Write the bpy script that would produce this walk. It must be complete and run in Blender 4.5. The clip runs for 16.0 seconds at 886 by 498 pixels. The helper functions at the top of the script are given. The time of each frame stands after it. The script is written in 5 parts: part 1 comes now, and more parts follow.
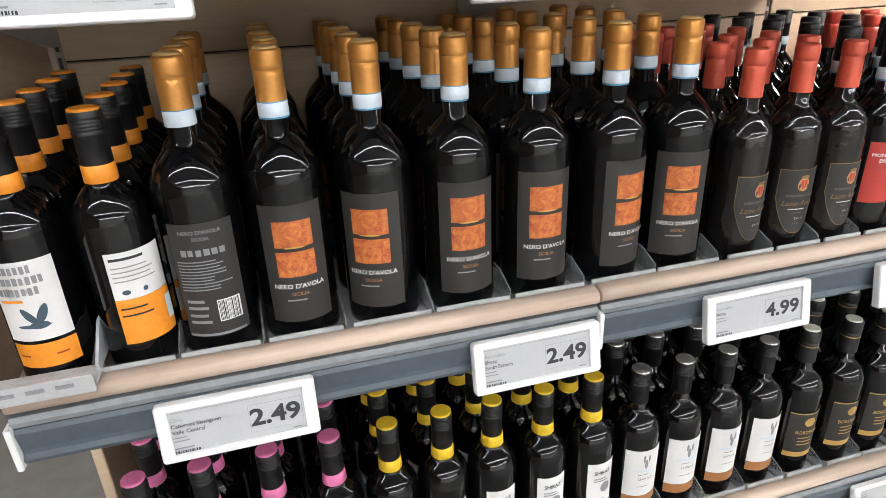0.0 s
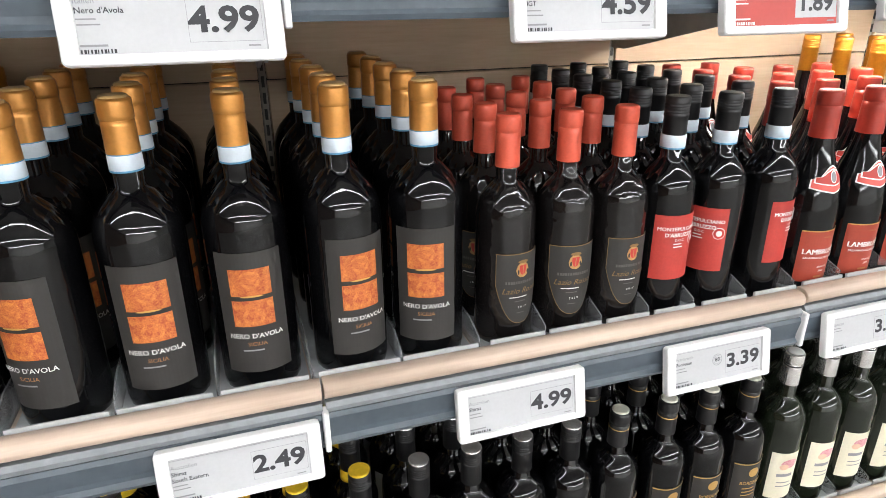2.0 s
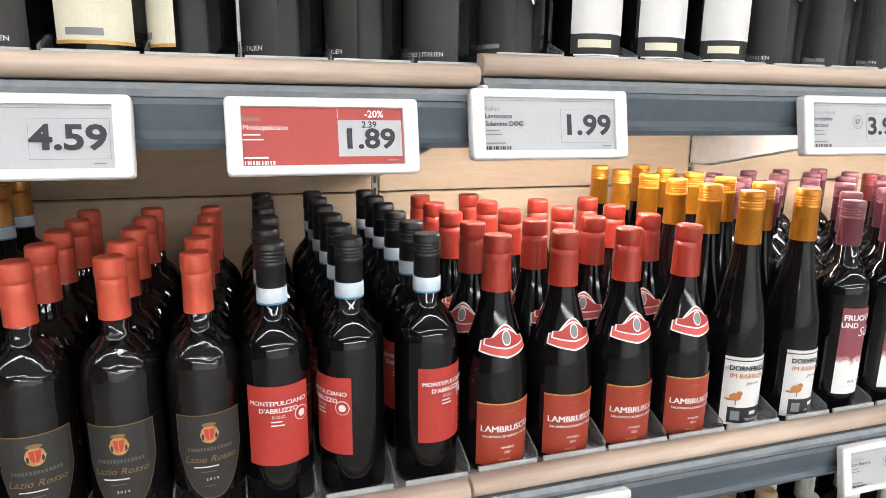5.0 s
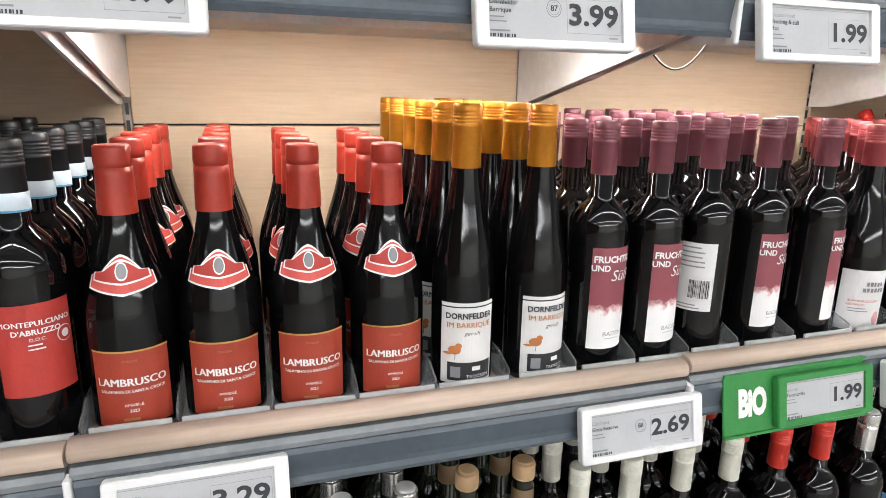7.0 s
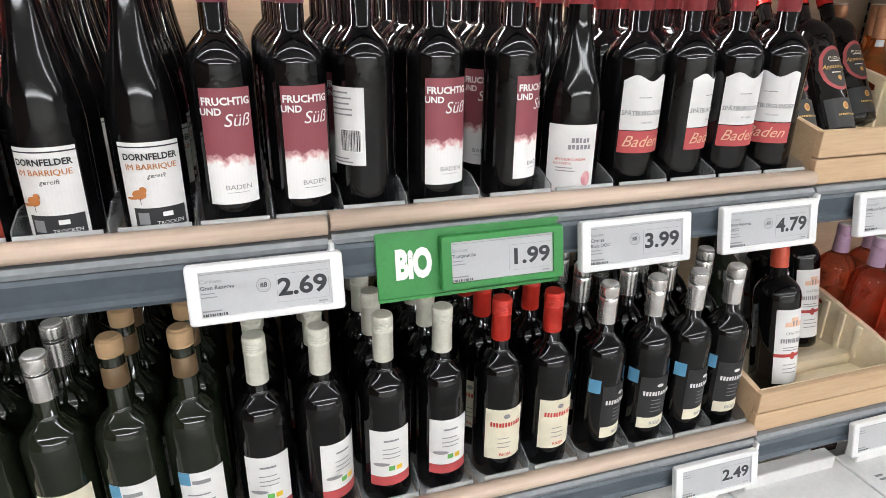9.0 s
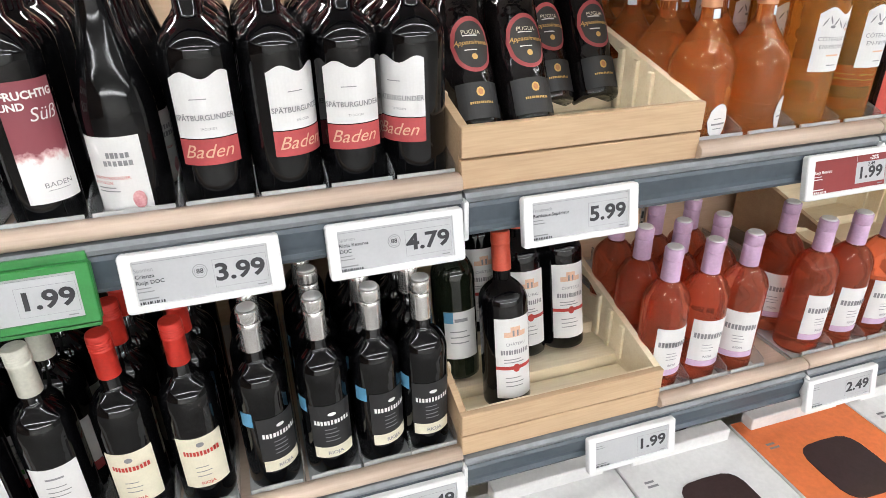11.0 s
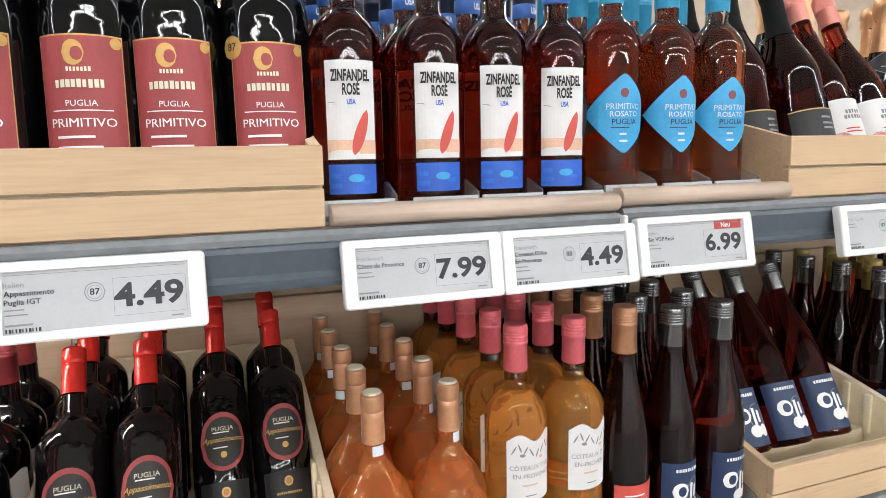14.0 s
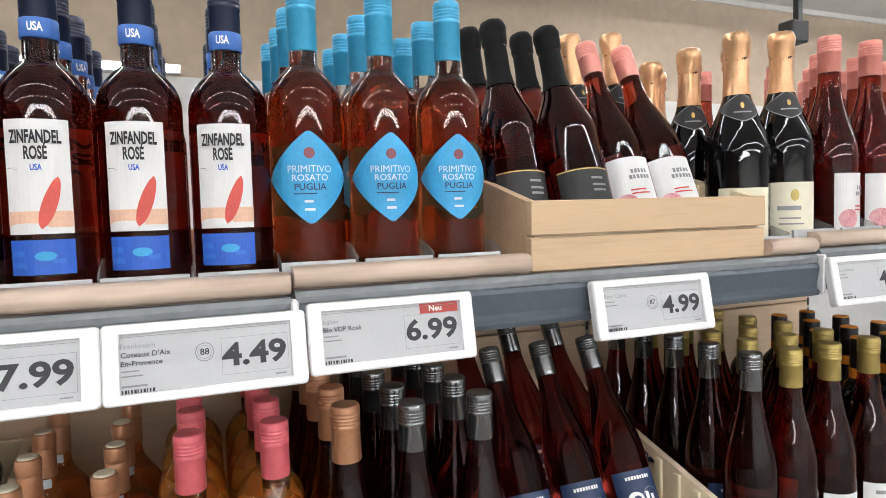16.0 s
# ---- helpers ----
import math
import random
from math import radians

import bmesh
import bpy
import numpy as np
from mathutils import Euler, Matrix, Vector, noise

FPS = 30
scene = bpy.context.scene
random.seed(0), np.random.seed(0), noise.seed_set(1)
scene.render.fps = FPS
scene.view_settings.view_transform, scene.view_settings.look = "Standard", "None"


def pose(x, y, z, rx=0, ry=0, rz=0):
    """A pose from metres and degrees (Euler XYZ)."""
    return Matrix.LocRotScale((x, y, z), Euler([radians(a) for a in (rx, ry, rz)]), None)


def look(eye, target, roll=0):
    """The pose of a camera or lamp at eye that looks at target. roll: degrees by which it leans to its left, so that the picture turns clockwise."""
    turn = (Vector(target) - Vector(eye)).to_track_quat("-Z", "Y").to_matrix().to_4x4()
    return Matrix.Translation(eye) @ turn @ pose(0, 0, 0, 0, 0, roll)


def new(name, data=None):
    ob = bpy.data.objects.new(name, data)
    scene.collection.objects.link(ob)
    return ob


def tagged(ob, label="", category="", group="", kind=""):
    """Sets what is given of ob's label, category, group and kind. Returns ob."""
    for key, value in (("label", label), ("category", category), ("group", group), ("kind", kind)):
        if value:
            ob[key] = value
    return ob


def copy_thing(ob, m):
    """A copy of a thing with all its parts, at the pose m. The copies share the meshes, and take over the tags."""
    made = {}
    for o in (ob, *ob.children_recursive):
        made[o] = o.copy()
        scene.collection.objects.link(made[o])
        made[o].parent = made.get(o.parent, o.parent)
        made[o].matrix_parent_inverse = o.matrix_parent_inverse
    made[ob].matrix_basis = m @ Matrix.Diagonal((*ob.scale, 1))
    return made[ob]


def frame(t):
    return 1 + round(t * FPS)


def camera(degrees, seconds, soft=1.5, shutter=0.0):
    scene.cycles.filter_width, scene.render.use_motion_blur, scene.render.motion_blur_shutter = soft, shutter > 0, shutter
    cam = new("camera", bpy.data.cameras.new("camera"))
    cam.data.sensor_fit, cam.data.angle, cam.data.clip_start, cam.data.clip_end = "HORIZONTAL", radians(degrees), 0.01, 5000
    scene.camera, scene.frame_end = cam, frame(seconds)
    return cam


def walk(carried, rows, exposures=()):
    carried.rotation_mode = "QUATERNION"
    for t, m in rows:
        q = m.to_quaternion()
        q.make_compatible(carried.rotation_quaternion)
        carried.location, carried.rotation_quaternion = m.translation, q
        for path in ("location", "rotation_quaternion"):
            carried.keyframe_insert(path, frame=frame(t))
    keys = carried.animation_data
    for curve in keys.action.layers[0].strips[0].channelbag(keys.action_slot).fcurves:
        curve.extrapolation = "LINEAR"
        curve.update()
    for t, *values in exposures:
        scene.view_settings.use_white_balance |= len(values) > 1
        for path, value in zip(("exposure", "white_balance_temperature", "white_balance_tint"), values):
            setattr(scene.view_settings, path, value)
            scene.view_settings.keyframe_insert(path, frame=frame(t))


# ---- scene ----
cam = camera(70.6, 16.0, soft=0.8)
PATH = [
    (0, (-0.357, -0.602, 1.44), (0.133, 1.155, 0.621), -2.3),
    (0.5, (-0.315, -0.561, 1.441), (0.203, 1.194, 0.633), -2.1),
    (1, (-0.248, -0.527, 1.437), (0.304, 1.217, 0.627), -1.7),
    (1.5, (-0.138, -0.536, 1.446), (0.429, 1.203, 0.638), -1.1),
    (2, (-0.043, -0.577, 1.46), (0.537, 1.18, 0.702), -0.5),
    (2.5, (0.038, -0.57, 1.466), (0.645, 1.209, 0.783), 0.0),
    (3, (0.145, -0.522, 1.48), (0.786, 1.27, 0.866), 0.8),
    (3.5, (0.239, -0.51, 1.497), (0.897, 1.295, 0.942), 1.0),
    (6, (0.636, -0.609, 1.429), (1.175, 1.273, 1.023), 0.6),
    (6.5, (0.747, -0.562, 1.403), (1.322, 1.309, 0.995), 0.8),
    (7, (0.841, -0.575, 1.39), (1.439, 1.268, 0.897), 1.1),
    (7.5, (0.914, -0.611, 1.366), (1.518, 1.213, 0.809), 1.4),
    (8, (1.014, -0.65, 1.326), (1.636, 1.155, 0.733), 1.2),
    (10.5, (1.676, -0.667, 1.297), (2.168, 1.039, 0.376), -0.9),
    (11, (1.807, -0.664, 1.344), (2.34, 1.033, 0.429), -1.0),
    (11.5, (1.913, -0.614, 1.392), (2.504, 1.079, 0.505), -0.5),
    (12, (2.012, -0.583, 1.44), (2.645, 1.136, 0.637), -0.6),
    (12.5, (2.105, -0.588, 1.486), (2.767, 1.18, 0.825), -0.5),
    (13, (2.181, -0.606, 1.522), (2.852, 1.207, 1.01), -0.7),
    (13.5, (2.231, -0.608, 1.537), (2.894, 1.235, 1.135), -0.9),
    (14, (2.272, -0.596, 1.567), (2.943, 1.266, 1.278), -1.1),
    (14.5, (2.322, -0.549, 1.58), (3.002, 1.322, 1.385), -1.3),
    (15, (2.384, -0.518, 1.588), (3.085, 1.348, 1.432), -1.3),
    (15.5, (2.502, -0.553, 1.576), (3.219, 1.31, 1.46), -1.7),
    (16, (2.618, -0.588, 1.576), (3.359, 1.266, 1.459), -1.6),
]
walk(cam, [(t, look(eye, target, roll)) for t, eye, target, roll in PATH],
     [(0, 0.1), (1, 0.1), (1.5, 0.15), (2, 0.34), (2.5, 0.6), (3, 0.36), (3.5, 0.08), (6, 0.02), (8, -0.14), (10.5, 0.0), (13.5, -0.02), (14.5, -0.12), (16, -0.12)])

# ---- light and exposure ----
world = bpy.data.worlds.new("store_air")
scene.world = world
world.use_nodes = True
world.node_tree.nodes["Background"].inputs[0].default_value = (1.0, 0.97, 0.93, 1)
world.node_tree.nodes["Background"].inputs[1].default_value = 0.02
scene.view_settings.exposure = 0.0
TUBE_STRENGTH = 36.5
SHELF_LED_STRENGTH = 85.0


# ---- materials ----
MATS = {}


def mat(name, colour, rough=0.5, metal=0.0, vary=0.06, scale=30.0, bump=0.0, stretch=(1, 1, 1), clear=0.0, ior=1.5,
        emit=0.0, second=None, coat=0.0, per_object=0.0, wobble=0.0):
    """A procedural surface: a base colour, broken by fine grain and broad stains, with relief."""
    if name in MATS:
        return MATS[name]
    m = bpy.data.materials.new(name)
    m.use_nodes = True
    n, l = m.node_tree.nodes, m.node_tree.links
    b = n["Principled BSDF"]
    co = n.new("ShaderNodeTexCoord")
    mp = n.new("ShaderNodeMapping")
    mp.inputs["Scale"].default_value = stretch
    l.new(co.outputs["Object"], mp.inputs["Vector"])
    fine = n.new("ShaderNodeTexNoise")
    fine.inputs["Scale"].default_value, fine.inputs["Detail"].default_value = scale * 6, 4
    broad = n.new("ShaderNodeTexNoise")
    broad.inputs["Scale"].default_value, broad.inputs["Detail"].default_value = scale, 5
    for t in (fine, broad):
        l.new(mp.outputs[0], t.inputs["Vector"])
    add = n.new("ShaderNodeMath")
    add.operation = "ADD"
    l.new(fine.outputs[0], add.inputs[0])
    l.new(broad.outputs[0], add.inputs[1])
    last = add.outputs[0]
    if per_object:
        info = n.new("ShaderNodeObjectInfo")
        k = n.new("ShaderNodeMath")
        k.operation, k.inputs[1].default_value = "MULTIPLY_ADD", per_object
        l.new(info.outputs["Random"], k.inputs[0])
        l.new(last, k.inputs[2])
        last = k.outputs[0]
    ramp = n.new("ShaderNodeValToRGB")
    dark = second or tuple(c * (1 - 3 * vary) for c in colour)
    ramp.color_ramp.elements[0].position, ramp.color_ramp.elements[0].color = 0.35, (*dark, 1)
    ramp.color_ramp.elements[1].position, ramp.color_ramp.elements[1].color = 0.65, (*colour, 1)
    half = n.new("ShaderNodeMath")
    half.operation, half.inputs[1].default_value = "MULTIPLY", 0.5
    l.new(last, half.inputs[0])
    l.new(half.outputs[0], ramp.inputs[0])
    l.new(ramp.outputs[0], b.inputs["Base Color"])
    rr = n.new("ShaderNodeMapRange")
    rr.inputs["To Min"].default_value, rr.inputs["To Max"].default_value = max(0.0, rough * 0.85), min(1, rough * 1.2)
    l.new(broad.outputs[0], rr.inputs[0])
    l.new(rr.outputs[0], b.inputs["Roughness"])
    b.inputs["Metallic"].default_value, b.inputs["IOR"].default_value = metal, ior
    b.inputs["Transmission Weight"].default_value = clear
    b.inputs["Coat Weight"].default_value = coat
    if bump:
        bp = n.new("ShaderNodeBump")
        bp.inputs["Strength"].default_value, bp.inputs["Distance"].default_value = bump, 0.0006
        l.new(half.outputs[0], bp.inputs["Height"])
        l.new(bp.outputs[0], b.inputs["Normal"])
    if wobble:
        # uneven blown glass: slow ripples that differ from bottle to bottle
        info = n.new("ShaderNodeObjectInfo")
        shift = n.new("ShaderNodeVectorMath")
        shift.operation, shift.inputs[1].default_value = "MULTIPLY_ADD", (7, 5, 3)
        l.new(info.outputs["Random"], shift.inputs[0])
        l.new(co.outputs["Object"], shift.inputs[2])
        ripple = n.new("ShaderNodeTexNoise")
        ripple.inputs["Scale"].default_value, ripple.inputs["Detail"].default_value = 46, 1.5
        l.new(shift.outputs[0], ripple.inputs["Vector"])
        wave = n.new("ShaderNodeBump")
        wave.inputs["Strength"].default_value, wave.inputs["Distance"].default_value = wobble, 0.004
        l.new(ripple.outputs[0], wave.inputs["Height"])
        if bump:
            l.new(bp.outputs[0], wave.inputs["Normal"])
        l.new(wave.outputs[0], b.inputs["Normal"])
    if emit:
        b.inputs["Emission Color"].default_value = (*colour, 1)
        b.inputs["Emission Strength"].default_value = emit
    MATS[name] = m
    return m


RED_WINE = mat("dark_glass_with_red_wine", (0.003, 0.003, 0.0035), 0.035, ior=1.45, vary=0.15, scale=8, wobble=0.12)
SMOOTH_WINE = mat("smooth_dark_glass_with_red_wine", (0.003, 0.003, 0.0035), 0.09, ior=1.4, vary=0.15, scale=8)
GREEN_GLASS = mat("dark_green_glass", (0.012, 0.016, 0.009), 0.04, vary=0.15, scale=8, wobble=0.12)
DIMPLED = mat("dimpled_dark_glass", (0.006, 0.005, 0.005), 0.05, vary=0.1, scale=30, bump=0.35, ior=1.5, wobble=0.5)
CLEAR = mat("clear_glass", (0.85, 0.87, 0.86), 0.03, clear=1.0, ior=1.45, vary=0.02)
ROSE_ORANGE = mat("pale_orange_rose_wine", (1.0, 0.48, 0.11), 0.03, clear=0.84, ior=1.36, vary=0.03, scale=6, wobble=0.3)
ROSE_COPPER = mat("copper_rose_wine", (1.0, 0.38, 0.11), 0.03, clear=0.84, ior=1.36, vary=0.03, scale=6, wobble=0.4)
ROSE_PINK = mat("pink_rose_wine", (0.97, 0.25, 0.13), 0.03, clear=0.87, ior=1.36, vary=0.03, scale=6, wobble=0.3)
ROSE_DARK = mat("deep_rose_wine", (0.40, 0.055, 0.028), 0.03, clear=0.985, ior=1.36, vary=0.05, scale=6)
ROSE_AMBER = mat("amber_rose_wine", (0.64, 0.19, 0.07), 0.03, clear=0.98, ior=1.36, vary=0.05, scale=6)
ROSE_DIM = mat("rose_wine_in_tinted_glass", (0.20, 0.022, 0.016), 0.03, clear=0.985, ior=1.4, vary=0.05, scale=6)

# lighter copy of the gold foil: overhead light on capsule tops, put in the colour
GOLD_TOP_LIT = mat("gold_foil_top_lit_paler", (0.80, 0.52, 0.22), 0.3, metal=0.35, scale=40, bump=0.2)
GOLD_FOIL = mat("old_gold_foil", (0.62, 0.28, 0.065), 0.3, metal=0.5, scale=40, bump=0.15)
ORANGE_FOIL = mat("orange_gold_foil", (0.62, 0.24, 0.02), 0.3, metal=0.5, scale=40, bump=0.1)
CORAL_FOIL = mat("coral_red_foil", (0.66, 0.10, 0.055), 0.38, metal=0.15, scale=40, bump=0.1)
RED_FOIL = mat("dark_red_foil", (0.36, 0.035, 0.020), 0.33, metal=0.15, scale=40, bump=0.1)
BRIGHT_RED_FOIL = mat("bright_red_foil", (0.62, 0.03, 0.022), 0.25, metal=0.3, scale=40, bump=0.1)
BLACK_CAP = mat("black_cap", (0.010, 0.010, 0.011), 0.42, scale=40)
BLACK_FOIL = mat("matt_black_foil", (0.006, 0.006, 0.006), 0.7, scale=60, ior=1.25, bump=0.5)
NAVY_CAP = mat("navy_cap", (0.012, 0.018, 0.045), 0.35, scale=40)
MAUVE_CAP = mat("mauve_cap", (0.20, 0.058, 0.075), 0.36, metal=0.15, scale=40)
ROSY_CAP = mat("dusty_red_cap", (0.31, 0.05, 0.055), 0.32, metal=0.2, scale=40)
PINK_CAP = mat("pink_cap", (0.80, 0.16, 0.19), 0.33, metal=0.1, scale=40)
HOT_PINK = mat("hot_pink_print", (0.80, 0.20, 0.42), 0.45, scale=40)
YELLOW = mat("yellow_print", (0.85, 0.56, 0.03), 0.45, scale=40)
ORANGE = mat("orange_print", (0.88, 0.30, 0.025), 0.45, scale=40)
CYAN_CAP = mat("sky_blue_cap", (0.05, 0.38, 0.62), 0.36, metal=0.1, scale=40)
SALMON_CAP = mat("salmon_cap", (0.74, 0.27, 0.22), 0.34, metal=0.2, scale=40)
COPPER_CAP = mat("copper_cap", (0.56, 0.28, 0.15), 0.34, metal=0.35, scale=40)
CREAM_CAP = mat("cream_cap", (0.80, 0.79, 0.68), 0.4, scale=40)
SILVER_CAP = mat("silver_cap", (0.80, 0.79, 0.77), 0.22, metal=0.85, scale=40)
GREY_CAP = mat("dark_silver_cap", (0.22, 0.225, 0.23), 0.2, metal=0.85, scale=40)
OLIVE_GOLD = mat("olive_gold_cap", (0.50, 0.38, 0.12), 0.35, metal=0.5, scale=40)
LILAC_CAP = mat("lilac_cap", (0.62, 0.42, 0.60), 0.4, scale=40)
LIGHT_RED = mat("light_red_cap", (0.70, 0.045, 0.03), 0.36, metal=0.1, scale=40)
CORK = mat("cork", (0.50, 0.33, 0.18), 0.9, scale=120, bump=0.5)
STAINED_CORK = mat("stained_cork_in_the_neck", (0.16, 0.10, 0.05), 0.5, scale=90)
FOIL_CREASED = mat("creased_copper_gold_foil", (0.66, 0.38, 0.20), 0.3, metal=0.7, scale=60, bump=1.0)

WHITE_PAPER = mat("white_label_paper", (0.70, 0.69, 0.68), 0.62, vary=0.02, scale=60, bump=0.05)
CREAM_PAPER = mat("cream_label_paper", (0.72, 0.67, 0.52), 0.62, vary=0.03, scale=60, bump=0.05)
CHARCOAL = mat("charcoal_label_paper", (0.026, 0.024, 0.022), 0.6, vary=0.05, scale=60)
BLACK_PAPER = mat("black_label_paper", (0.016, 0.016, 0.017), 0.55, scale=60)
EMBER = mat("orange_red_ornament_print", (0.62, 0.20, 0.045), 0.5, second=(0.30, 0.04, 0.016), scale=110)
EMBER_LIGHT = mat("amber_ornament_print", (0.66, 0.25, 0.055), 0.5, second=(0.36, 0.06, 0.02), scale=140)
RED_PAPER = mat("red_label_paper", (0.45, 0.038, 0.028), 0.55, vary=0.06, scale=60)
BRICK_PAPER = mat("brick_red_label_paper", (0.34, 0.042, 0.020), 0.5, vary=0.05, scale=60)
WINE_PAPER = mat("dusty_red_label_paper", (0.34, 0.052, 0.056), 0.55, vary=0.05, scale=60)
BADEN_RED = mat("raspberry_label_paper", (0.48, 0.07, 0.075), 0.55, vary=0.05, scale=60)
BLUSH = mat("blush_watercolour_print", (0.72, 0.42, 0.42), 0.6, second=(0.50, 0.17, 0.20), scale=60)


def watercolour():
    """Label print that runs from white below into mauve above, with a blotted edge."""
    m = mat("mauve_to_white_watercolour_print", (0.21, 0.045, 0.06), 0.55, scale=60)
    n, l = m.node_tree.nodes, m.node_tree.links
    co = n.new("ShaderNodeTexCoord")
    xyz = n.new("ShaderNodeSeparateXYZ")
    l.new(co.outputs["Object"], xyz.inputs[0])
    blot = n.new("ShaderNodeTexNoise")
    blot.inputs["Scale"].default_value, blot.inputs["Detail"].default_value = 90, 6
    l.new(co.outputs["Object"], blot.inputs["Vector"])
    edge = n.new("ShaderNodeMapRange")
    edge.inputs["From Min"].default_value, edge.inputs["From Max"].default_value = 0.066, 0.106
    l.new(xyz.outputs["Z"], edge.inputs[0])
    mix = n.new("ShaderNodeMath")
    mix.operation, mix.inputs[1].default_value = "MULTIPLY_ADD", 0.9
    l.new(blot.outputs[0], mix.inputs[0])
    l.new(edge.outputs[0], mix.inputs[2])
    ramp = n.new("ShaderNodeValToRGB")
    for i, (at, c) in enumerate(((0.72, (0.78, 0.77, 0.76)), (0.86, (0.62, 0.38, 0.38)), (1.0, (0.24, 0.055, 0.07)))):
        e = ramp.color_ramp.elements[i] if i < 2 else ramp.color_ramp.elements.new(at)
        e.position, e.color = at, (*c, 1)
    l.new(mix.outputs[0], ramp.inputs[0])
    l.new(ramp.outputs[0], n["Principled BSDF"].inputs["Base Color"])
    return m


WATERCOLOUR = watercolour()
BLUE_PAPER = mat("bright_blue_label_paper", (0.022, 0.11, 0.52), 0.5, scale=60)
MID_BLUE = mat("mid_blue_print", (0.03, 0.15, 0.58), 0.5, scale=60)
NECK_BLUE = mat("blue_neck_band", (0.05, 0.16, 0.50), 0.5, scale=60)
DEEP_BLUE = mat("deep_blue_label_paper", (0.013, 0.032, 0.09), 0.5, scale=60)
SKY_PAPER = mat("sky_blue_label_paper", (0.045, 0.36, 0.66), 0.5, scale=60)
PALE_BLUE = mat("pale_blue_tax_strip", (0.60, 0.68, 0.74), 0.6, vary=0.03, scale=60)
STRIP_BLUE = mat("blue_strip_edge", (0.10, 0.30, 0.48), 0.6, scale=60)
PEACH = mat("peach_print", (0.75, 0.47, 0.33), 0.6, scale=60)
SURF_RED = mat("coral_print", (0.62, 0.085, 0.065), 0.55, scale=60)
GREEN_PRINT = mat("green_print", (0.12, 0.40, 0.09), 0.5, scale=60)
GOLD_INK = mat("gold_ink", (0.60, 0.36, 0.11), 0.4, metal=0.35, scale=60)
DULL_GOLD = mat("dull_gold_ink", (0.26, 0.155, 0.055), 0.42, metal=0.3, scale=60)
CREST_GOLD = mat("orange_gold_ink", (0.55, 0.33, 0.12), 0.42, metal=0.2, second=(0.38, 0.19, 0.065), scale=160)
DIM_INK = mat("dim_grey_ink", (0.10, 0.095, 0.09), 0.6)
COPPER_INK = mat("copper_band", (0.45, 0.20, 0.075), 0.4, metal=0.3, scale=60)
WHITE_INK = mat("white_ink", (0.80, 0.79, 0.77), 0.6, vary=0.02)
GREY_INK = mat("grey_ink", (0.25, 0.25, 0.26), 0.6)
BLACK_INK = mat("black_ink", (0.02, 0.02, 0.022), 0.6)
RED_INK = mat("red_ink", (0.55, 0.05, 0.035), 0.6)
BIRD_BLUE = mat("slate_blue_ink", (0.05, 0.09, 0.12), 0.6)
BIRD_ORANGE = mat("robin_orange_ink", (0.50, 0.18, 0.05), 0.6)

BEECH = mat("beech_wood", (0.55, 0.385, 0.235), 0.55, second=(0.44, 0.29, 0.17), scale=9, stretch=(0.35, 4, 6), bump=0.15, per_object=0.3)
# pale inner crate wood, made lighter still for the light falling in
LIT_PALE_BEECH = mat("lit_pale_wood", (0.84, 0.73, 0.53), 0.6, second=(0.75, 0.62, 0.42), scale=9, stretch=(0.4, 4, 5), bump=0.12, per_object=0.3)
OAK_BACK = mat("light_oak_back_panel", (0.66, 0.51, 0.36), 0.55, second=(0.57, 0.42, 0.28), scale=5, stretch=(0.5, 1, 7), bump=0.08)
OAK_NOSE = mat("light_oak_shelf_nose", (0.60, 0.47, 0.37), 0.42, second=(0.47, 0.36, 0.28), scale=7, stretch=(0.3, 3, 7), bump=0.05)
RAIL = mat("blue_grey_rail", (0.075, 0.095, 0.115), 0.42, metal=0.0, scale=14, vary=0.08)
RAIL_LIP = mat("grey_rail_lip", (0.21, 0.225, 0.24), 0.4, scale=14, vary=0.08)
SHELF_STEEL = mat("white_shelf_steel", (0.70, 0.69, 0.67), 0.45, scale=14, vary=0.05)
UPRIGHT = mat("beige_grey_upright_paint", (0.40, 0.36, 0.31), 0.5, scale=14, vary=0.05)
DARK_STEEL = mat("dark_slot", (0.03, 0.03, 0.03), 0.6)
TRAY = mat("grey_tray_plastic", (0.44, 0.45, 0.46), 0.35, scale=30, vary=0.05)
TRAY_LIP = mat("milky_tray_lip", (0.44, 0.445, 0.45), 0.35, scale=30, vary=0.05)
DIVIDER = mat("clear_divider_plastic", (0.88, 0.89, 0.9), 0.12, clear=0.85, ior=1.3, vary=0.02)
TAG_WHITE = mat("white_tag_plastic", (0.74, 0.74, 0.74), 0.35, scale=40, vary=0.02)
TAG_SCREEN = mat("grey_paper_display", (0.45, 0.455, 0.465), 0.5, scale=40, vary=0.02)
TAG_RED = mat("red_paper_display", (0.42, 0.05, 0.04), 0.5, scale=40, vary=0.03)
TAG_DARK_RED = mat("dark_red_paper_display", (0.24, 0.03, 0.03), 0.5, scale=40, vary=0.03)
TAG_INK = mat("display_ink", (0.03, 0.03, 0.035), 0.6)
BIO_GREEN = mat("green_sign_plastic", (0.03, 0.23, 0.05), 0.4, scale=40)
CARTON_WHITE = mat("white_carton", (0.76, 0.75, 0.74), 0.6, scale=20, vary=0.04, bump=0.05)
CARTON_ORANGE = mat("orange_carton_print", (0.80, 0.20, 0.06), 0.6, scale=20, vary=0.06)
CARTON_RED = mat("dark_red_carton", (0.40, 0.035, 0.032), 0.55, scale=20, vary=0.06)
# dark colour that stands for the shade inside carton openings
SHADE_HOLE = mat("shade_in_carton_openings", (0.05, 0.03, 0.03), 0.2)
CABLE = mat("black_cable", (0.015, 0.015, 0.015), 0.5)
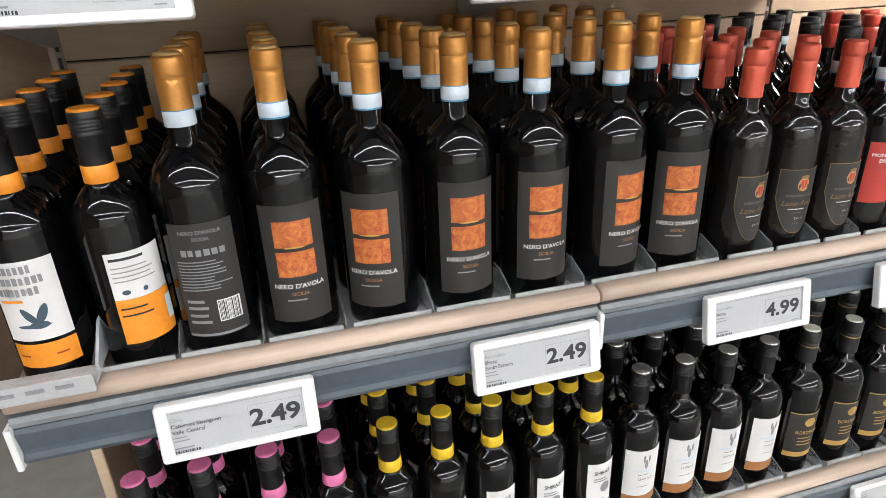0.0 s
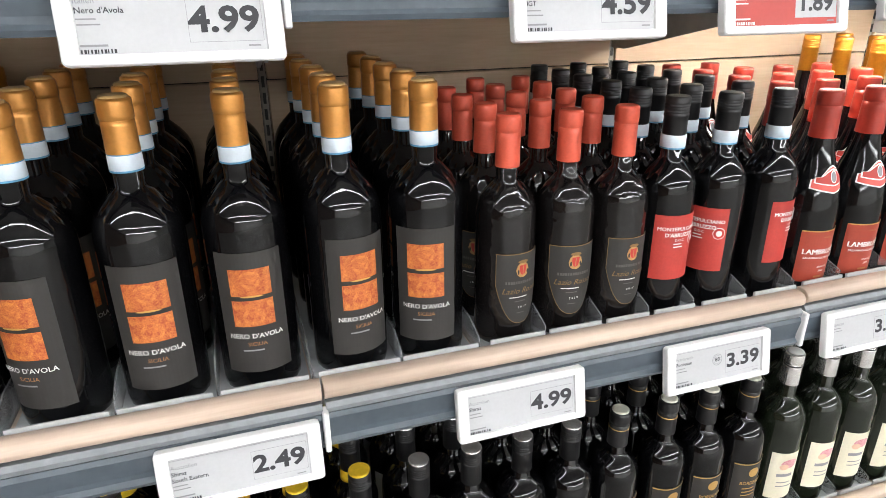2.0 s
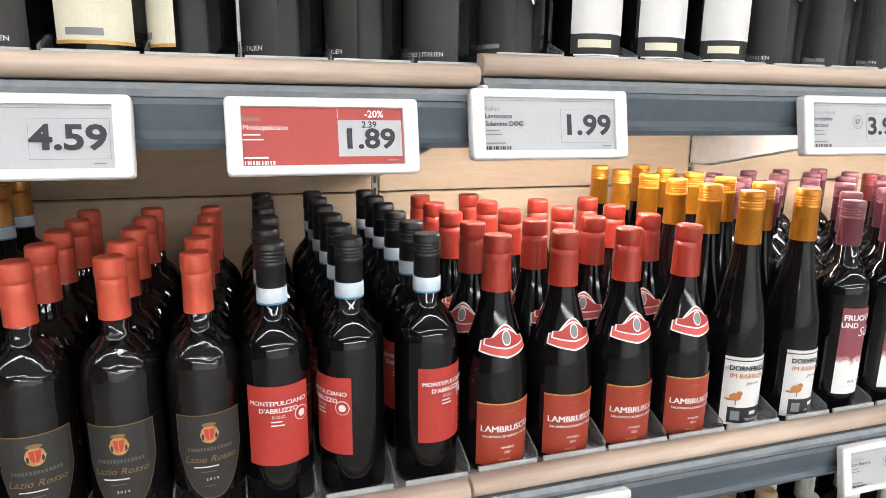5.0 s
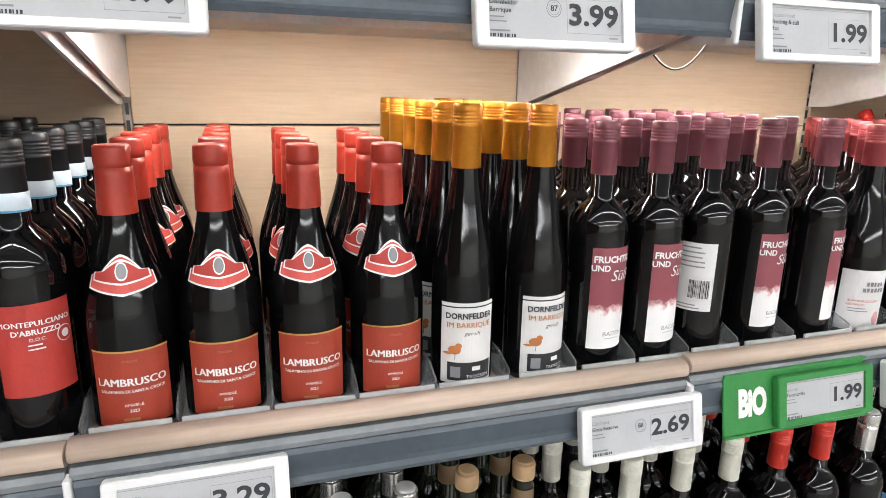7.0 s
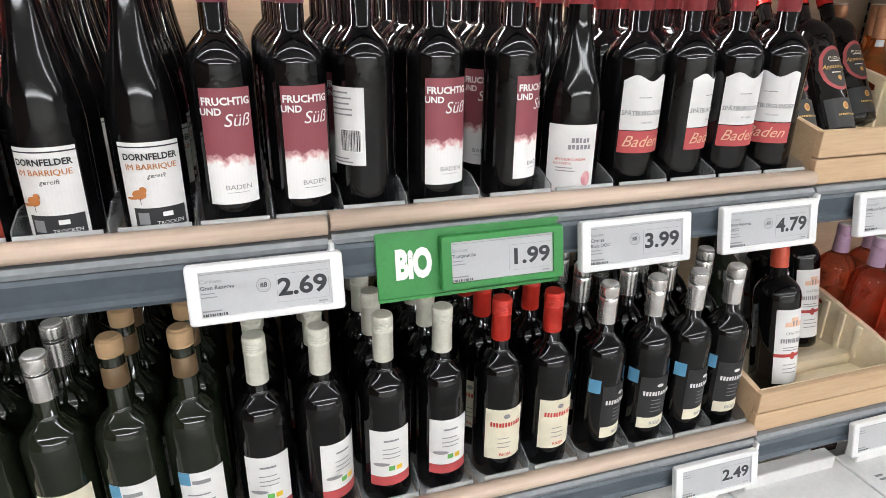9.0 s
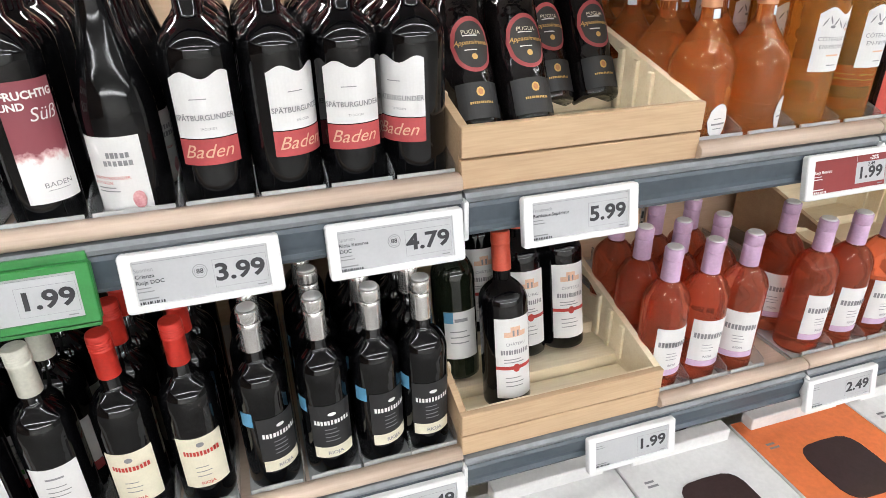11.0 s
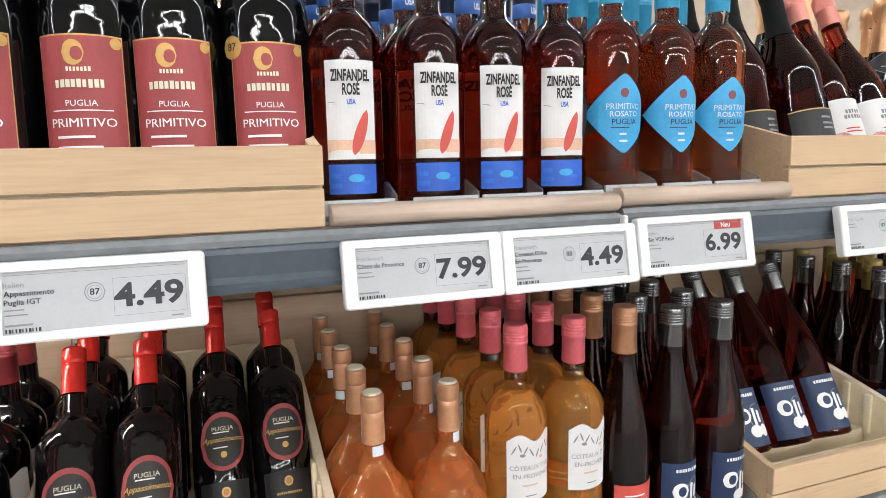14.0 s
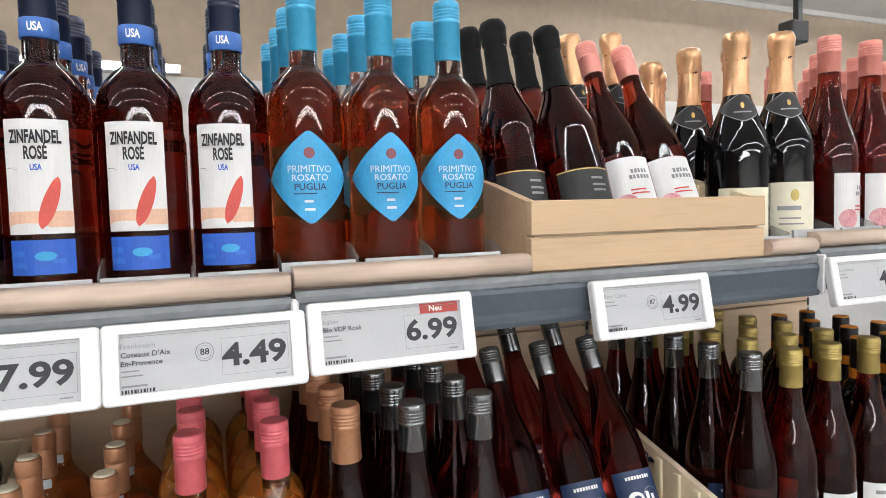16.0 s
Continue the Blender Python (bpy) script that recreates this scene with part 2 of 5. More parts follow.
FLOOR_M = mat("polished_grey_floor_tile", (0.25, 0.232, 0.215), 0.35, scale=3, vary=0.08)
CEIL_M = mat("white_ceiling_panel", (0.70, 0.70, 0.69), 0.8, scale=3, vary=0.03)
WALL_M = mat("beige_wall_paint", (0.50, 0.40, 0.30), 0.7, scale=2, vary=0.05)
WALL_B = mat("brown_wall_paint", (0.13, 0.075, 0.045), 0.6, scale=2, vary=0.15)
WALL_W = mat("white_wall_paint", (0.62, 0.61, 0.59), 0.7, scale=2, vary=0.04)
LAMP_ON = mat("lit_tube_cover", (0.96, 0.98, 1.0), 0.5, emit=TUBE_STRENGTH)
LED_ON = mat("lit_led_cover", (1.0, 0.97, 0.93), 0.5, emit=SHELF_LED_STRENGTH)
LAMP_BODY = mat("white_lamp_housing", (0.75, 0.75, 0.74), 0.4)


# ---- mesh helpers ----
class Geo:
    """Gathers faces with their materials for one mesh."""

    def __init__(self):
        self.v, self.f, self.m, self.mats, self.smooth = [], [], [], [], []

    def add(self, verts, faces, material, smooth=False):
        if material not in self.mats:
            self.mats.append(material)
        k, i = len(self.v), self.mats.index(material)
        self.v += [tuple(p) for p in verts]
        for f in faces:
            self.f.append([a + k for a in f])
            self.m.append(i)
            self.smooth.append(smooth)
        return self

    def box(self, x0, x1, y0, y1, z0, z1, material, bevel=0.0):
        bm = bmesh.new()
        bmesh.ops.create_cube(bm, size=1)
        for v in bm.verts:
            v.co = ((x0 + x1) / 2 + v.co.x * (x1 - x0), (y0 + y1) / 2 + v.co.y * (y1 - y0), (z0 + z1) / 2 + v.co.z * (z1 - z0))
        if bevel:
            bmesh.ops.bevel(bm, geom=bm.edges[:], offset=bevel, segments=1, affect="EDGES")
        return self.take(bm, material)

    def take(self, bm, material, smooth=False):
        bm.verts.index_update()
        self.add([v.co[:] for v in bm.verts], [[v.index for v in f.verts] for f in bm.faces], material, smooth)
        bm.free()
        return self

    def extrude(self, outline, axis, a, b, material, smooth=False):
        """A prism: an outline in the two other axes, from a to b along the axis (0 x, 1 y, 2 z)."""
        n = len(outline)
        put = lambda p, w: {0: (w, *p), 1: (p[0], w, p[1]), 2: (*p, w)}[axis]
        verts = [put(p, a) for p in outline] + [put(p, b) for p in outline]
        self.add(verts, [[i, (i + 1) % n, (i + 1) % n + n, i + n] for i in range(n)], material, smooth)
        return self.add(verts, [list(range(n))[::-1], list(range(n, 2 * n))], material)

    def lathe(self, rz, material, segs=24, top=None, top_z=9.0):
        """Turns a profile about z. Faces above top_z take the material top."""
        ring = [(math.sin(2 * math.pi * i / segs), -math.cos(2 * math.pi * i / segs)) for i in range(segs)]
        for (r0, z0), (r1, z1) in zip(rz, rz[1:]):
            verts = [(r0 * x, r0 * y, z0) for x, y in ring] + [(r1 * x, r1 * y, z1) for x, y in ring]
            faces = [[i, (i + 1) % segs, (i + 1) % segs + segs, i + segs] for i in range(segs)]
            self.add(verts, faces, top if top and (z0 + z1) / 2 > top_z else material, abs(z1 - z0) > 0.0016 or r1 > 0.5 * r0 and abs(r1 - r0) < 0.0012)
        return self

    def mesh(self, name):
        me = bpy.data.meshes.new(name)
        me.from_pydata(self.v, [], self.f)
        for m in self.mats:
            me.materials.append(m)
        me.polygons.foreach_set("material_index", self.m)
        me.polygons.foreach_set("use_smooth", self.smooth)
        bm = bmesh.new()
        bm.from_mesh(me)
        bmesh.ops.remove_doubles(bm, verts=bm.verts[:], dist=0.00002)
        bmesh.ops.recalc_face_normals(bm, faces=bm.faces[:])
        bm.to_mesh(me)
        bm.free()
        return me


def part(name, geo, parent=None, label="", m=None):
    ob = new(name, geo if isinstance(geo, bpy.types.Mesh) else geo.mesh(name))
    ob.parent = parent
    if m is not None:
        ob.matrix_basis = m
    if label:
        ob["label"] = label
    return ob


def thing(name, label, category, group="", kind="", m=None):
    ob = tagged(new(name), label, category, group, kind)
    ob.empty_display_size = 0.05
    if m is not None:
        ob.matrix_basis = m
    return ob


LETTERS = {}


def letters(text, bold=0.0):
    """Flat outlines of a text in the built-in font, 1 high, centred."""
    bold = 0.0 if "M" in text else bold
    if (text, bold) not in LETTERS:
        cu = bpy.data.curves.new("text", "FONT")
        cu.body, cu.align_x, cu.align_y, cu.resolution_u, cu.offset = text, "CENTER", "CENTER", 3 if len(text) < 6 else 2, bold
        ob = new("text", cu)
        me = bpy.data.meshes.new_from_object(ob.evaluated_get(bpy.context.evaluated_depsgraph_get()))
        LETTERS[text, bold] = ([tuple(v.co) for v in me.vertices], [list(p.vertices) for p in me.polygons])
        bpy.data.objects.remove(ob)
        bpy.data.curves.remove(cu)
        bpy.data.meshes.remove(me)
    return LETTERS[text, bold]


def printed(geo, layers, put):
    """Lays the layers of a print on a surface: put(u, z, lift) gives the place of a point of it."""
    for i, layer in enumerate(layers):
        what, lift = layer[0], 0.0003 * (min(i, 4) + 1) + 0.00003 * i
        if what in ("t", "l"):
            _, text, uc, zc, size, material, *rest = layer
            bold, slant, wide = (*rest, 0.0, 0.0, 1.0)[:3] if len(rest) >= 3 else (*rest, *(0.0, 0.0, 1.0)[len(rest):])
            verts, faces = letters(text, bold)
            if what == "l" and verts:
                uc -= size * wide * min(v[0] for v in verts)
            shifts = (-0.6 * bold, 0.6 * bold, 0.0) if "M" in text and bold > 0.012 else (0.0,)
            for k, shift in enumerate(shifts):
                geo.add([put(uc + size * wide * (x + shift + slant * y), zc + size * y, lift + 0.0002 + 0.00004 * k) for x, y, _ in verts], faces, material)
            continue
        if what == "b":
            _, uc, zc, hu, hz, wide, material = layer
            verts = []
            for k in range(13):
                s = -1 + k / 6
                half = wide * (max(0.0, 1 - s * s) ** 0.62 * (1 - 0.12 * s) + 0.02)
                verts += [put(uc + hu * s - half, zc + hz * s, lift), put(uc + hu * s + half, zc + hz * s, lift)]
            geo.add(verts, [[2 * k, 2 * k + 1, 2 * k + 3, 2 * k + 2] for k in range(12)], material)
            continue
        if what == "r":
            _, u0, u1, z0, z1, material = layer
            low, high = (lambda s: z0), (lambda s: z1)
        else:
            _, uc, zc, hu, hz, material = layer
            u0, u1 = uc - hu, uc + hu
            low, high = {
                "o": (lambda s: zc - hz * math.sqrt(max(0, 1 - s * s)), lambda s: zc + hz * math.sqrt(max(0, 1 - s * s))),
                "d": (lambda s: zc - hz * (1 - abs(s) ** 1.15), lambda s: zc + hz * (1 - abs(s) ** 1.15)),
                "s": (lambda s: zc - hz * (1 - abs(s) ** 2.6 * 1.1), lambda s: zc + hz),
                "w": (lambda s: zc - hz * (1 - 0.35 * abs(s)), lambda s: zc + hz * max(0.08 - 0.3 * max(0, abs(s) - 0.7), 1 - 1.9 * abs(s) ** 1.7)),
                "v": (lambda s: zc - hz, lambda s: zc + hz * (1 - 0.12 * math.sin(5 * s + 1))),
            }[what]
        n = max(2, int(abs(u1 - u0) / 0.004))
        if what in "odsw":
            n = max(10, n)
        verts = []
        for k in range(n + 1):
            s = -1 + 2 * k / n
            u = u0 + (u1 - u0) * k / n
            verts += [put(u, low(s), lift), put(u, high(s), lift)]
        geo.add(verts, [[2 * k, 2 * k + 2, 2 * k + 3, 2 * k + 1] for k in range(n)], material)


def bars(u0, u1, zs, height, material, rng=None):
    """Lines of writing too small to read."""
    rng = rng or random.Random(3)
    return [("r", u0, u0 + (u1 - u0) * rng.uniform(0.6, 1.0), z - height / 2, z + height / 2, material) for z in zs]


def barcode(u0, u1, z0, z1):
    """White field with dark strokes."""
    rng, out, u = random.Random(7), [("r", u0, u1, z0, z1, WHITE_INK)], u0 + 0.001
    while u < u1 - 0.002:
        w = rng.choice((0.0004, 0.0008, 0.0012))
        out.append(("r", u, u + w, z0 + 0.001, z1 - 0.001, BLACK_INK))
        u += w + rng.choice((0.0005, 0.0009))
    return out


def blocks(u0, u1, z, height, count, material):
    """A brand name as a row of plain upright shapes."""
    rng = random.Random(count)
    step = (u1 - u0) / count
    return [("r", u0 + step * k, u0 + step * (k + rng.uniform(0.6, 0.82)), z - height * rng.uniform(0.42, 0.5), z + height * rng.uniform(0.42, 0.55), material) for k in range(count)]


# ---- bottles ----
def outline(h, r, rn, body, neck, bend=1.0, waist=0.0):
    """A bottle's profile: punt, straight body, shoulder, neck."""
    rz = [(0.0, 0.012), (r * 0.55, 0.004), (r * 0.9, 0.0), (r * 0.985, 0.003), (r, 0.009)]
    if waist:
        rz += [(r * (1 - waist * math.sin(math.pi * k / 6)), 0.009 + (body - 0.009) * k / 6) for k in range(1, 6)]
    rz.append((r, body))
    for k in range(1, 10):
        s = k / 9
        f = (1 - s ** 2.6) ** 1.15 if bend == 1.0 else 0.5 + 0.5 * math.cos(math.pi * s ** bend)
        rz.append((rn + (r - rn) * f, body + (neck - body) * s))
    return rz + [(rn * 0.97, h - 0.006), (rn * 0.9, h - 0.003), (0.0, h - 0.003)]


def radius_at(rz, z):
    """The outer radius of a profile at a height."""
    for (r0, z0), (r1, z1) in zip(rz[4:], rz[5:]):
        if z0 <= z <= z1 and z1 > z0:
            return r0 + (r1 - r0) * (z - z0) / (z1 - z0)
    return rz[4][0] if z < rz[4][1] else rz[-2][0]


def cap_profile(style, rz, z0, h):
    r = lambda z: radius_at(rz, z) + 0.0009
    if style == "screw":
        out = [(r(z0) - 0.0006, z0), (r(z0), z0 + 0.001)]
        top = r(h - 0.012)
        out += [(top, h - 0.024), (top + 0.0006, h - 0.0235), (top + 0.0006, h - 0.020)]
        for k in range(4):
            z = h - 0.019 + k * 0.0036
            out += [(top - 0.0004, z), (top + 0.0006, z + 0.001), (top + 0.0006, z + 0.0026)]
        return out + [(top + 0.0002, h - 0.001), (top - 0.001, h + 0.0012), (0, h + 0.0014)]
    if style == "cork":
        base, top, z1 = r(z0) + 0.0006, r(h - 0.02) + 0.0002, h - 0.021
        rad = lambda z: max(r(z), base + (top - base) * (z - z0) / (h - z0))
        out = [(rad(z0 + (z1 - z0) * k / 6), z0 + (z1 - z0) * k / 6) for k in range(7)]
        return out + [(top - 0.0002, h - 0.0207), (top - 0.0002, h - 0.0199), (top + 0.0005, h - 0.0192), (top + 0.0009, h - 0.015), (top + 0.0007, h - 0.008), (top + 0.0007, h - 0.0034), (top + 0.0001, h - 0.0012), (top - 0.0014, h), (top - 0.003, h - 0.0004), (0, h - 0.0008)]
    n = 8
    out = [(r(z0 + (h - 0.04 - z0) * k / n), z0 + (h - 0.04 - z0) * k / n) for k in range(n + 1)]
    return out + [(0.0150, h - 0.036), (0.0172, h - 0.030), (0.0168, h - 0.022), (0.0182, h - 0.016), (0.0186, h - 0.008), (0.016, h - 0.001), (0.009, h + 0.001), (0, h + 0.0005)]


KINDS = {}
BUILT = {}
SERIAL = [0]


def kind(key, label, shape, glass, cap, labels, fill=None, name="wine_bottle", group=""):
    """cap: style, lower end, material, colour of the top or None, bands (z0, z1, material). labels: name -> layers."""
    KINDS[key] = (label, shape, glass, cap, labels, fill, name, group)


def build_bottle(key):
    label, shape, glass, cap, labels, fill, name, group = KINDS[key]
    rz = outline(*shape)
    h = shape[0]
    root = thing(name, label, "bottle", group or label)
    geo = Geo().lathe(rz, glass, 24, *((CLEAR, fill) if fill else ()))
    part("glass_body", geo, root)
    style, z0, material, top, bands = cap
    prof = cap_profile(style, rz, z0, h)
    g = Geo().lathe(prof, material, 20)
    if style == "foil":
        for i, (x, y, z) in enumerate(g.v):
            k = 1 + 0.10 * noise.noise((x * 130, y * 130, z * 160)) * (1 if z > h - 0.045 else 0.35)
            g.v[i] = (x * k, y * k, z + 0.0015 * noise.noise((x * 200, y * 200, 3)) * (z > h - 0.03))
    closure = part({"screw": "screw_cap", "cork": "capsule", "foil": "foil"}[style], g, root)
    if top:
        part("cap_top", Geo().lathe([(prof[-2][0] + 0.0007, h - 0.003), (prof[-2][0] + 0.0008, h + 0.0016), (prof[-2][0] - 0.001, h + 0.0026), (0, h + 0.0028)], top, 20), closure)
    for b0, b1, bm in bands:
        part("cap_band", Geo().lathe([(radius_at(rz, b0) + 0.0012, b0), (radius_at(rz, b0) + 0.0016, b0 + 0.0004), (radius_at(rz, b1) + 0.0016, b1 - 0.0004), (radius_at(rz, b1) + 0.0012, b1)], bm, 20), closure)
    for lname, layers in labels.items():
        g = Geo()

        def put(u, z, lift):
            r = radius_at(rz, z) + lift
            a = u / shape[1]
            return (r * math.sin(a), -r * math.cos(a), z)
        printed(g, layers, put)
        part(lname, g, root)
    return root


def bottle(key, x, y, z, turn=0.0, lean=0.0, m=None):
    """Puts down a bottle; its label faces the aisle, turned by so many degrees; lean tips it backwards."""
    m = m or pose(x, y, z, -lean, 0, 0) @ pose(0, 0, 0, 0, 0, -turn)
    if key not in BUILT:
        BUILT[key] = build_bottle(key)
        BUILT[key].matrix_basis = m
        return BUILT[key]
    return copy_thing(BUILT[key], m)


R = "r"
BORD = lambda h=0.275, r=0.037, rn=0.0140, b=0.160, n=0.203: (h, r, rn, b, n, 1.0)
BURG = lambda h=0.277, r=0.0405, rn=0.0145, b=0.115, n=0.222: (h, r, rn, b, n, 0.95)
FLUTE = lambda h=0.318, r=0.036, rn=0.0145, b=0.12, n=0.27: (h, r, rn, b, n, 0.85)

kind("nero", "large dark red wine bottle with charcoal label and gold capsule", (0.320, 0.0430, 0.0143, 0.180, 0.236, 1.0), RED_WINE,
     ("cork", 0.268, GOLD_FOIL, GOLD_TOP_LIT, [(0.2510, 0.2530, STRIP_BLUE), (0.2530, 0.2675, PALE_BLUE), (0.2675, 0.2690, STRIP_BLUE)]),
     {"front_label": [("r", -0.036, 0.036, 0.028, 0.167, CHARCOAL), ("r", -0.021, 0.021, 0.119, 0.149, EMBER), ("r", -0.021, 0.021, 0.084, 0.114, EMBER), ("o", 0, 0.1375, 0.0115, 0.0095, EMBER_LIGHT), ("o", 0, 0.0955, 0.0115, 0.0095, EMBER_LIGHT), ("o", 0, 0.1375, 0.0075, 0.006, EMBER), ("o", 0, 0.0955, 0.0075, 0.006, EMBER), *[("o", s * 0.0165, z, 0.003, 0.004, EMBER_LIGHT) for s in (-1, 1) for z in (0.089, 0.108, 0.125, 0.144)],
                      ("o", 0.0, 0.119, 0.012, 0.001, GOLD_INK), ("t", "NERO D'AVOLA", 0, 0.073, 0.0076, WHITE_INK, 0.01), ("t", "SICILIA", 0, 0.0635, 0.0062, COPPER_INK),
                      *bars(-0.015, 0.015, (0.056,), 0.0018, GREY_INK)]}, name="magnum_wine_bottle")
kind("nero_back", "large dark red wine bottle showing its charcoal back label", (0.320, 0.0430, 0.0143, 0.180, 0.236, 1.0), RED_WINE,
     ("cork", 0.268, GOLD_FOIL, GOLD_TOP_LIT, [(0.2520, 0.2675, PALE_BLUE), (0.2675, 0.2690, STRIP_BLUE)]),
     {"back_label": [("r", -0.034, 0.036, 0.028, 0.160, CHARCOAL), ("t", "NERO D'AVOLA", 0, 0.150, 0.0060, GREY_INK, 0.01), ("t", "SICILIA", 0, 0.143, 0.0055, GREY_INK), *blocks(-0.022, 0.024, 0.128, 0.0075, 6, GREY_INK),
                     *bars(-0.028, 0.028, [0.118 - 0.0036 * k for k in range(10)], 0.0013, GREY_INK), *bars(-0.026, 0.0, (0.072, 0.064, 0.055, 0.047), 0.0035, GREY_INK),
                     *barcode(0.004, 0.028, 0.046, 0.072), ("r", -0.03, 0.03, 0.030, 0.033, GREY_INK)]}, name="magnum_wine_bottle")
kind("duca", "dark wine bottle with black shield label and coral capsule", BORD(0.280, 0.0365, 0.0130, 0.158, 0.206), DIMPLED,
     ("cork", 0.220, CORAL_FOIL, None, [(0.2640, 0.2655, GOLD_INK), (0.2675, 0.2682, GOLD_INK)]),
     {"front_label": [("s", 0, 0.077, 0.033, 0.046, DULL_GOLD), ("s", 0, 0.077, 0.0321, 0.0451, CHARCOAL), ("o", 0, 0.102, 0.0088, 0.0095, CREST_GOLD), ("s", 0, 0.102, 0.0046, 0.0062, RED_INK), ("r", -0.0004, 0.0004, 0.0965, 0.1075, CREST_GOLD), ("o", 0, 0.1128, 0.0068, 0.0022, DULL_GOLD), ("o", -0.0060, 0.1000, 0.0011, 0.0032, CHARCOAL), ("o", 0.0060, 0.1000, 0.0011, 0.0032, CHARCOAL),
                      ("t", "Lazio Rosso", 0, 0.0755, 0.0100, DULL_GOLD, 0.0, 0.35), *blocks(-0.021, 0.021, 0.0865, 0.0038, 14, DIM_INK), *bars(-0.016, 0.016, (0.0675,), 0.0012, WHITE_INK), *bars(-0.010, 0.010, (0.062,), 0.0010, DIM_INK),
                      ("t", "2 0 1 9", 0, 0.054, 0.0040, WHITE_INK), *bars(-0.007, 0.007, (0.0465,), 0.0010, DIM_INK)]}, name="red_wine_bottle")
kind("monte", "dark wine bottle with red label and black screw cap", BORD(0.286, 0.0365, 0.0140, 0.162, 0.212), RED_WINE,
     ("screw", 0.2405, BLACK_CAP, None, [(0.2230, 0.2250, STRIP_BLUE), (0.2250, 0.2405, PALE_BLUE)]),
     {"front_label": [("r", -0.034, 0.034, 0.056, 0.144, RED_PAPER), ("o", 0.024, 0.110, 0.008, 0.008, WHITE_INK), ("o", 0.024, 0.110, 0.0072, 0.0072, RED_PAPER), ("o", 0.024, 0.110, 0.004, 0.004, WHITE_INK),
                      ("t", "MONTEPULCIANO", 0, 0.126, 0.0070, WHITE_INK, 0.045), ("t", "D'ABRUZZO", 0, 0.1180, 0.0070, WHITE_INK, 0.03), ("t", "D.O.C.", 0, 0.111, 0.0045, WHITE_INK),
                      *bars(-0.008, 0.008, (0.106, 0.102), 0.0014, WHITE_INK)]}, name="red_wine_bottle")
kind("lambrusco", "dark bottle of red wine with brick red label and seal", BURG(0.278, 0.0408, 0.0150, 0.108, 0.232), SMOOTH_WINE,
     ("cork", 0.214, RED_FOIL, None, []),
     {"front_label": [("r", -0.037, 0.037, 0.010, 0.088, BRICK_PAPER), ("r", -0.037, 0.037, 0.0872, 0.089, GOLD_INK), ("t", "LAMBRUSCO", 0, 0.057, 0.0110, WHITE_INK, 0.06),
                      ("t", "SALAMINO DI SANTA CROCE", 0, 0.0480, 0.0044, WHITE_INK, 0.03), ("t", "ITALIEN", 0, 0.079, 0.0035, COPPER_INK), ("t", "AMABILE", 0, 0.034, 0.0042, WHITE_INK, 0.01), ("t", "2023", 0, 0.028, 0.0042, WHITE_INK, 0.01), *bars(-0.01, 0.01, (0.019,), 0.003, COPPER_INK)],
      "shoulder_seal": [("w", 0, 0.160, 0.041, 0.019, WHITE_INK), ("w", 0, 0.160, 0.0385, 0.0168, SURF_RED), ("w", 0, 0.163, 0.035, 0.0118, WHITE_INK), ("w", 0, 0.163, 0.0325, 0.0098, RED_PAPER), ("o", 0, 0.164, 0.0075, 0.0085, WHITE_INK), ("o", 0, 0.164, 0.0062, 0.007, GREY_INK)],
      "capsule_mark": [("o", 0, 0.234, 0.0125, 0.007, COPPER_INK)]}, name="red_wine_bottle")
kind("dornfelder", "slender dark wine bottle with white label and orange-gold cap", FLUTE(0.318, 0.0360, 0.0148, 0.125, 0.272), SMOOTH_WINE,
     ("screw", 0.251, ORANGE_FOIL, None, []),
     {"front_label": [("r", -0.033, 0.033, 0.010, 0.106, WHITE_PAPER), ("r", -0.033, 0.033, 0.1005, 0.102, BLACK_INK), ("r", -0.024, 0.029, 0.014, 0.036, BLACK_INK),
                      ("o", -0.016, 0.051, 0.0075, 0.0052, BIRD_ORANGE), ("o", -0.0115, 0.056, 0.0038, 0.0036, BIRD_ORANGE), ("o", -0.0235, 0.047, 0.006, 0.0016, BIRD_ORANGE), ("r", -0.0155, -0.0148, 0.040, 0.047, BLACK_INK), ("r", -0.020, -0.009, 0.018, 0.031, GREY_INK), ("r", 0.004, 0.014, 0.026, 0.031, WHITE_INK), ("t", "DORNFELDER", 0, 0.091, 0.0094, BLACK_INK, 0.03, 0, 0.9), ("t", "IM BARRIQUE", 0, 0.0805, 0.0088, BIRD_ORANGE, 0.03, 0, 0.95),
                      ("t", "gereift", 0.004, 0.071, 0.0068, BLACK_INK, 0, 0.25), ("t", "TROCKEN", 0.011, 0.019, 0.0058, WHITE_INK)]}, name="red_wine_bottle")
FRU_CAP = ("screw", 0.240, MAUVE_CAP, None, [])
FRU = BORD(0.300, 0.0350, 0.0142, 0.172, 0.214)
kind("fruchtig", "dark wine bottle with mauve and white watercolour label", FRU, RED_WINE, FRU_CAP,
     {"front_label": [("r", -0.028, 0.028, 0.033, 0.158, WATERCOLOUR), ("t", "FRUCHTIG", 0, 0.144, 0.0108, WHITE_INK, 0.035), ("t", "UND", -0.017, 0.1335, 0.0100, WHITE_INK, 0.03), ("t", "Süß", 0.010, 0.124, 0.019, WHITE_INK, 0, 0.25), ("t", "BADEN", 0.004, 0.052, 0.0075, GREY_INK, 0, 0, 1.15),
                      ("r", -0.008, 0.014, 0.046, 0.0465, GREY_INK)]}, name="red_wine_bottle")
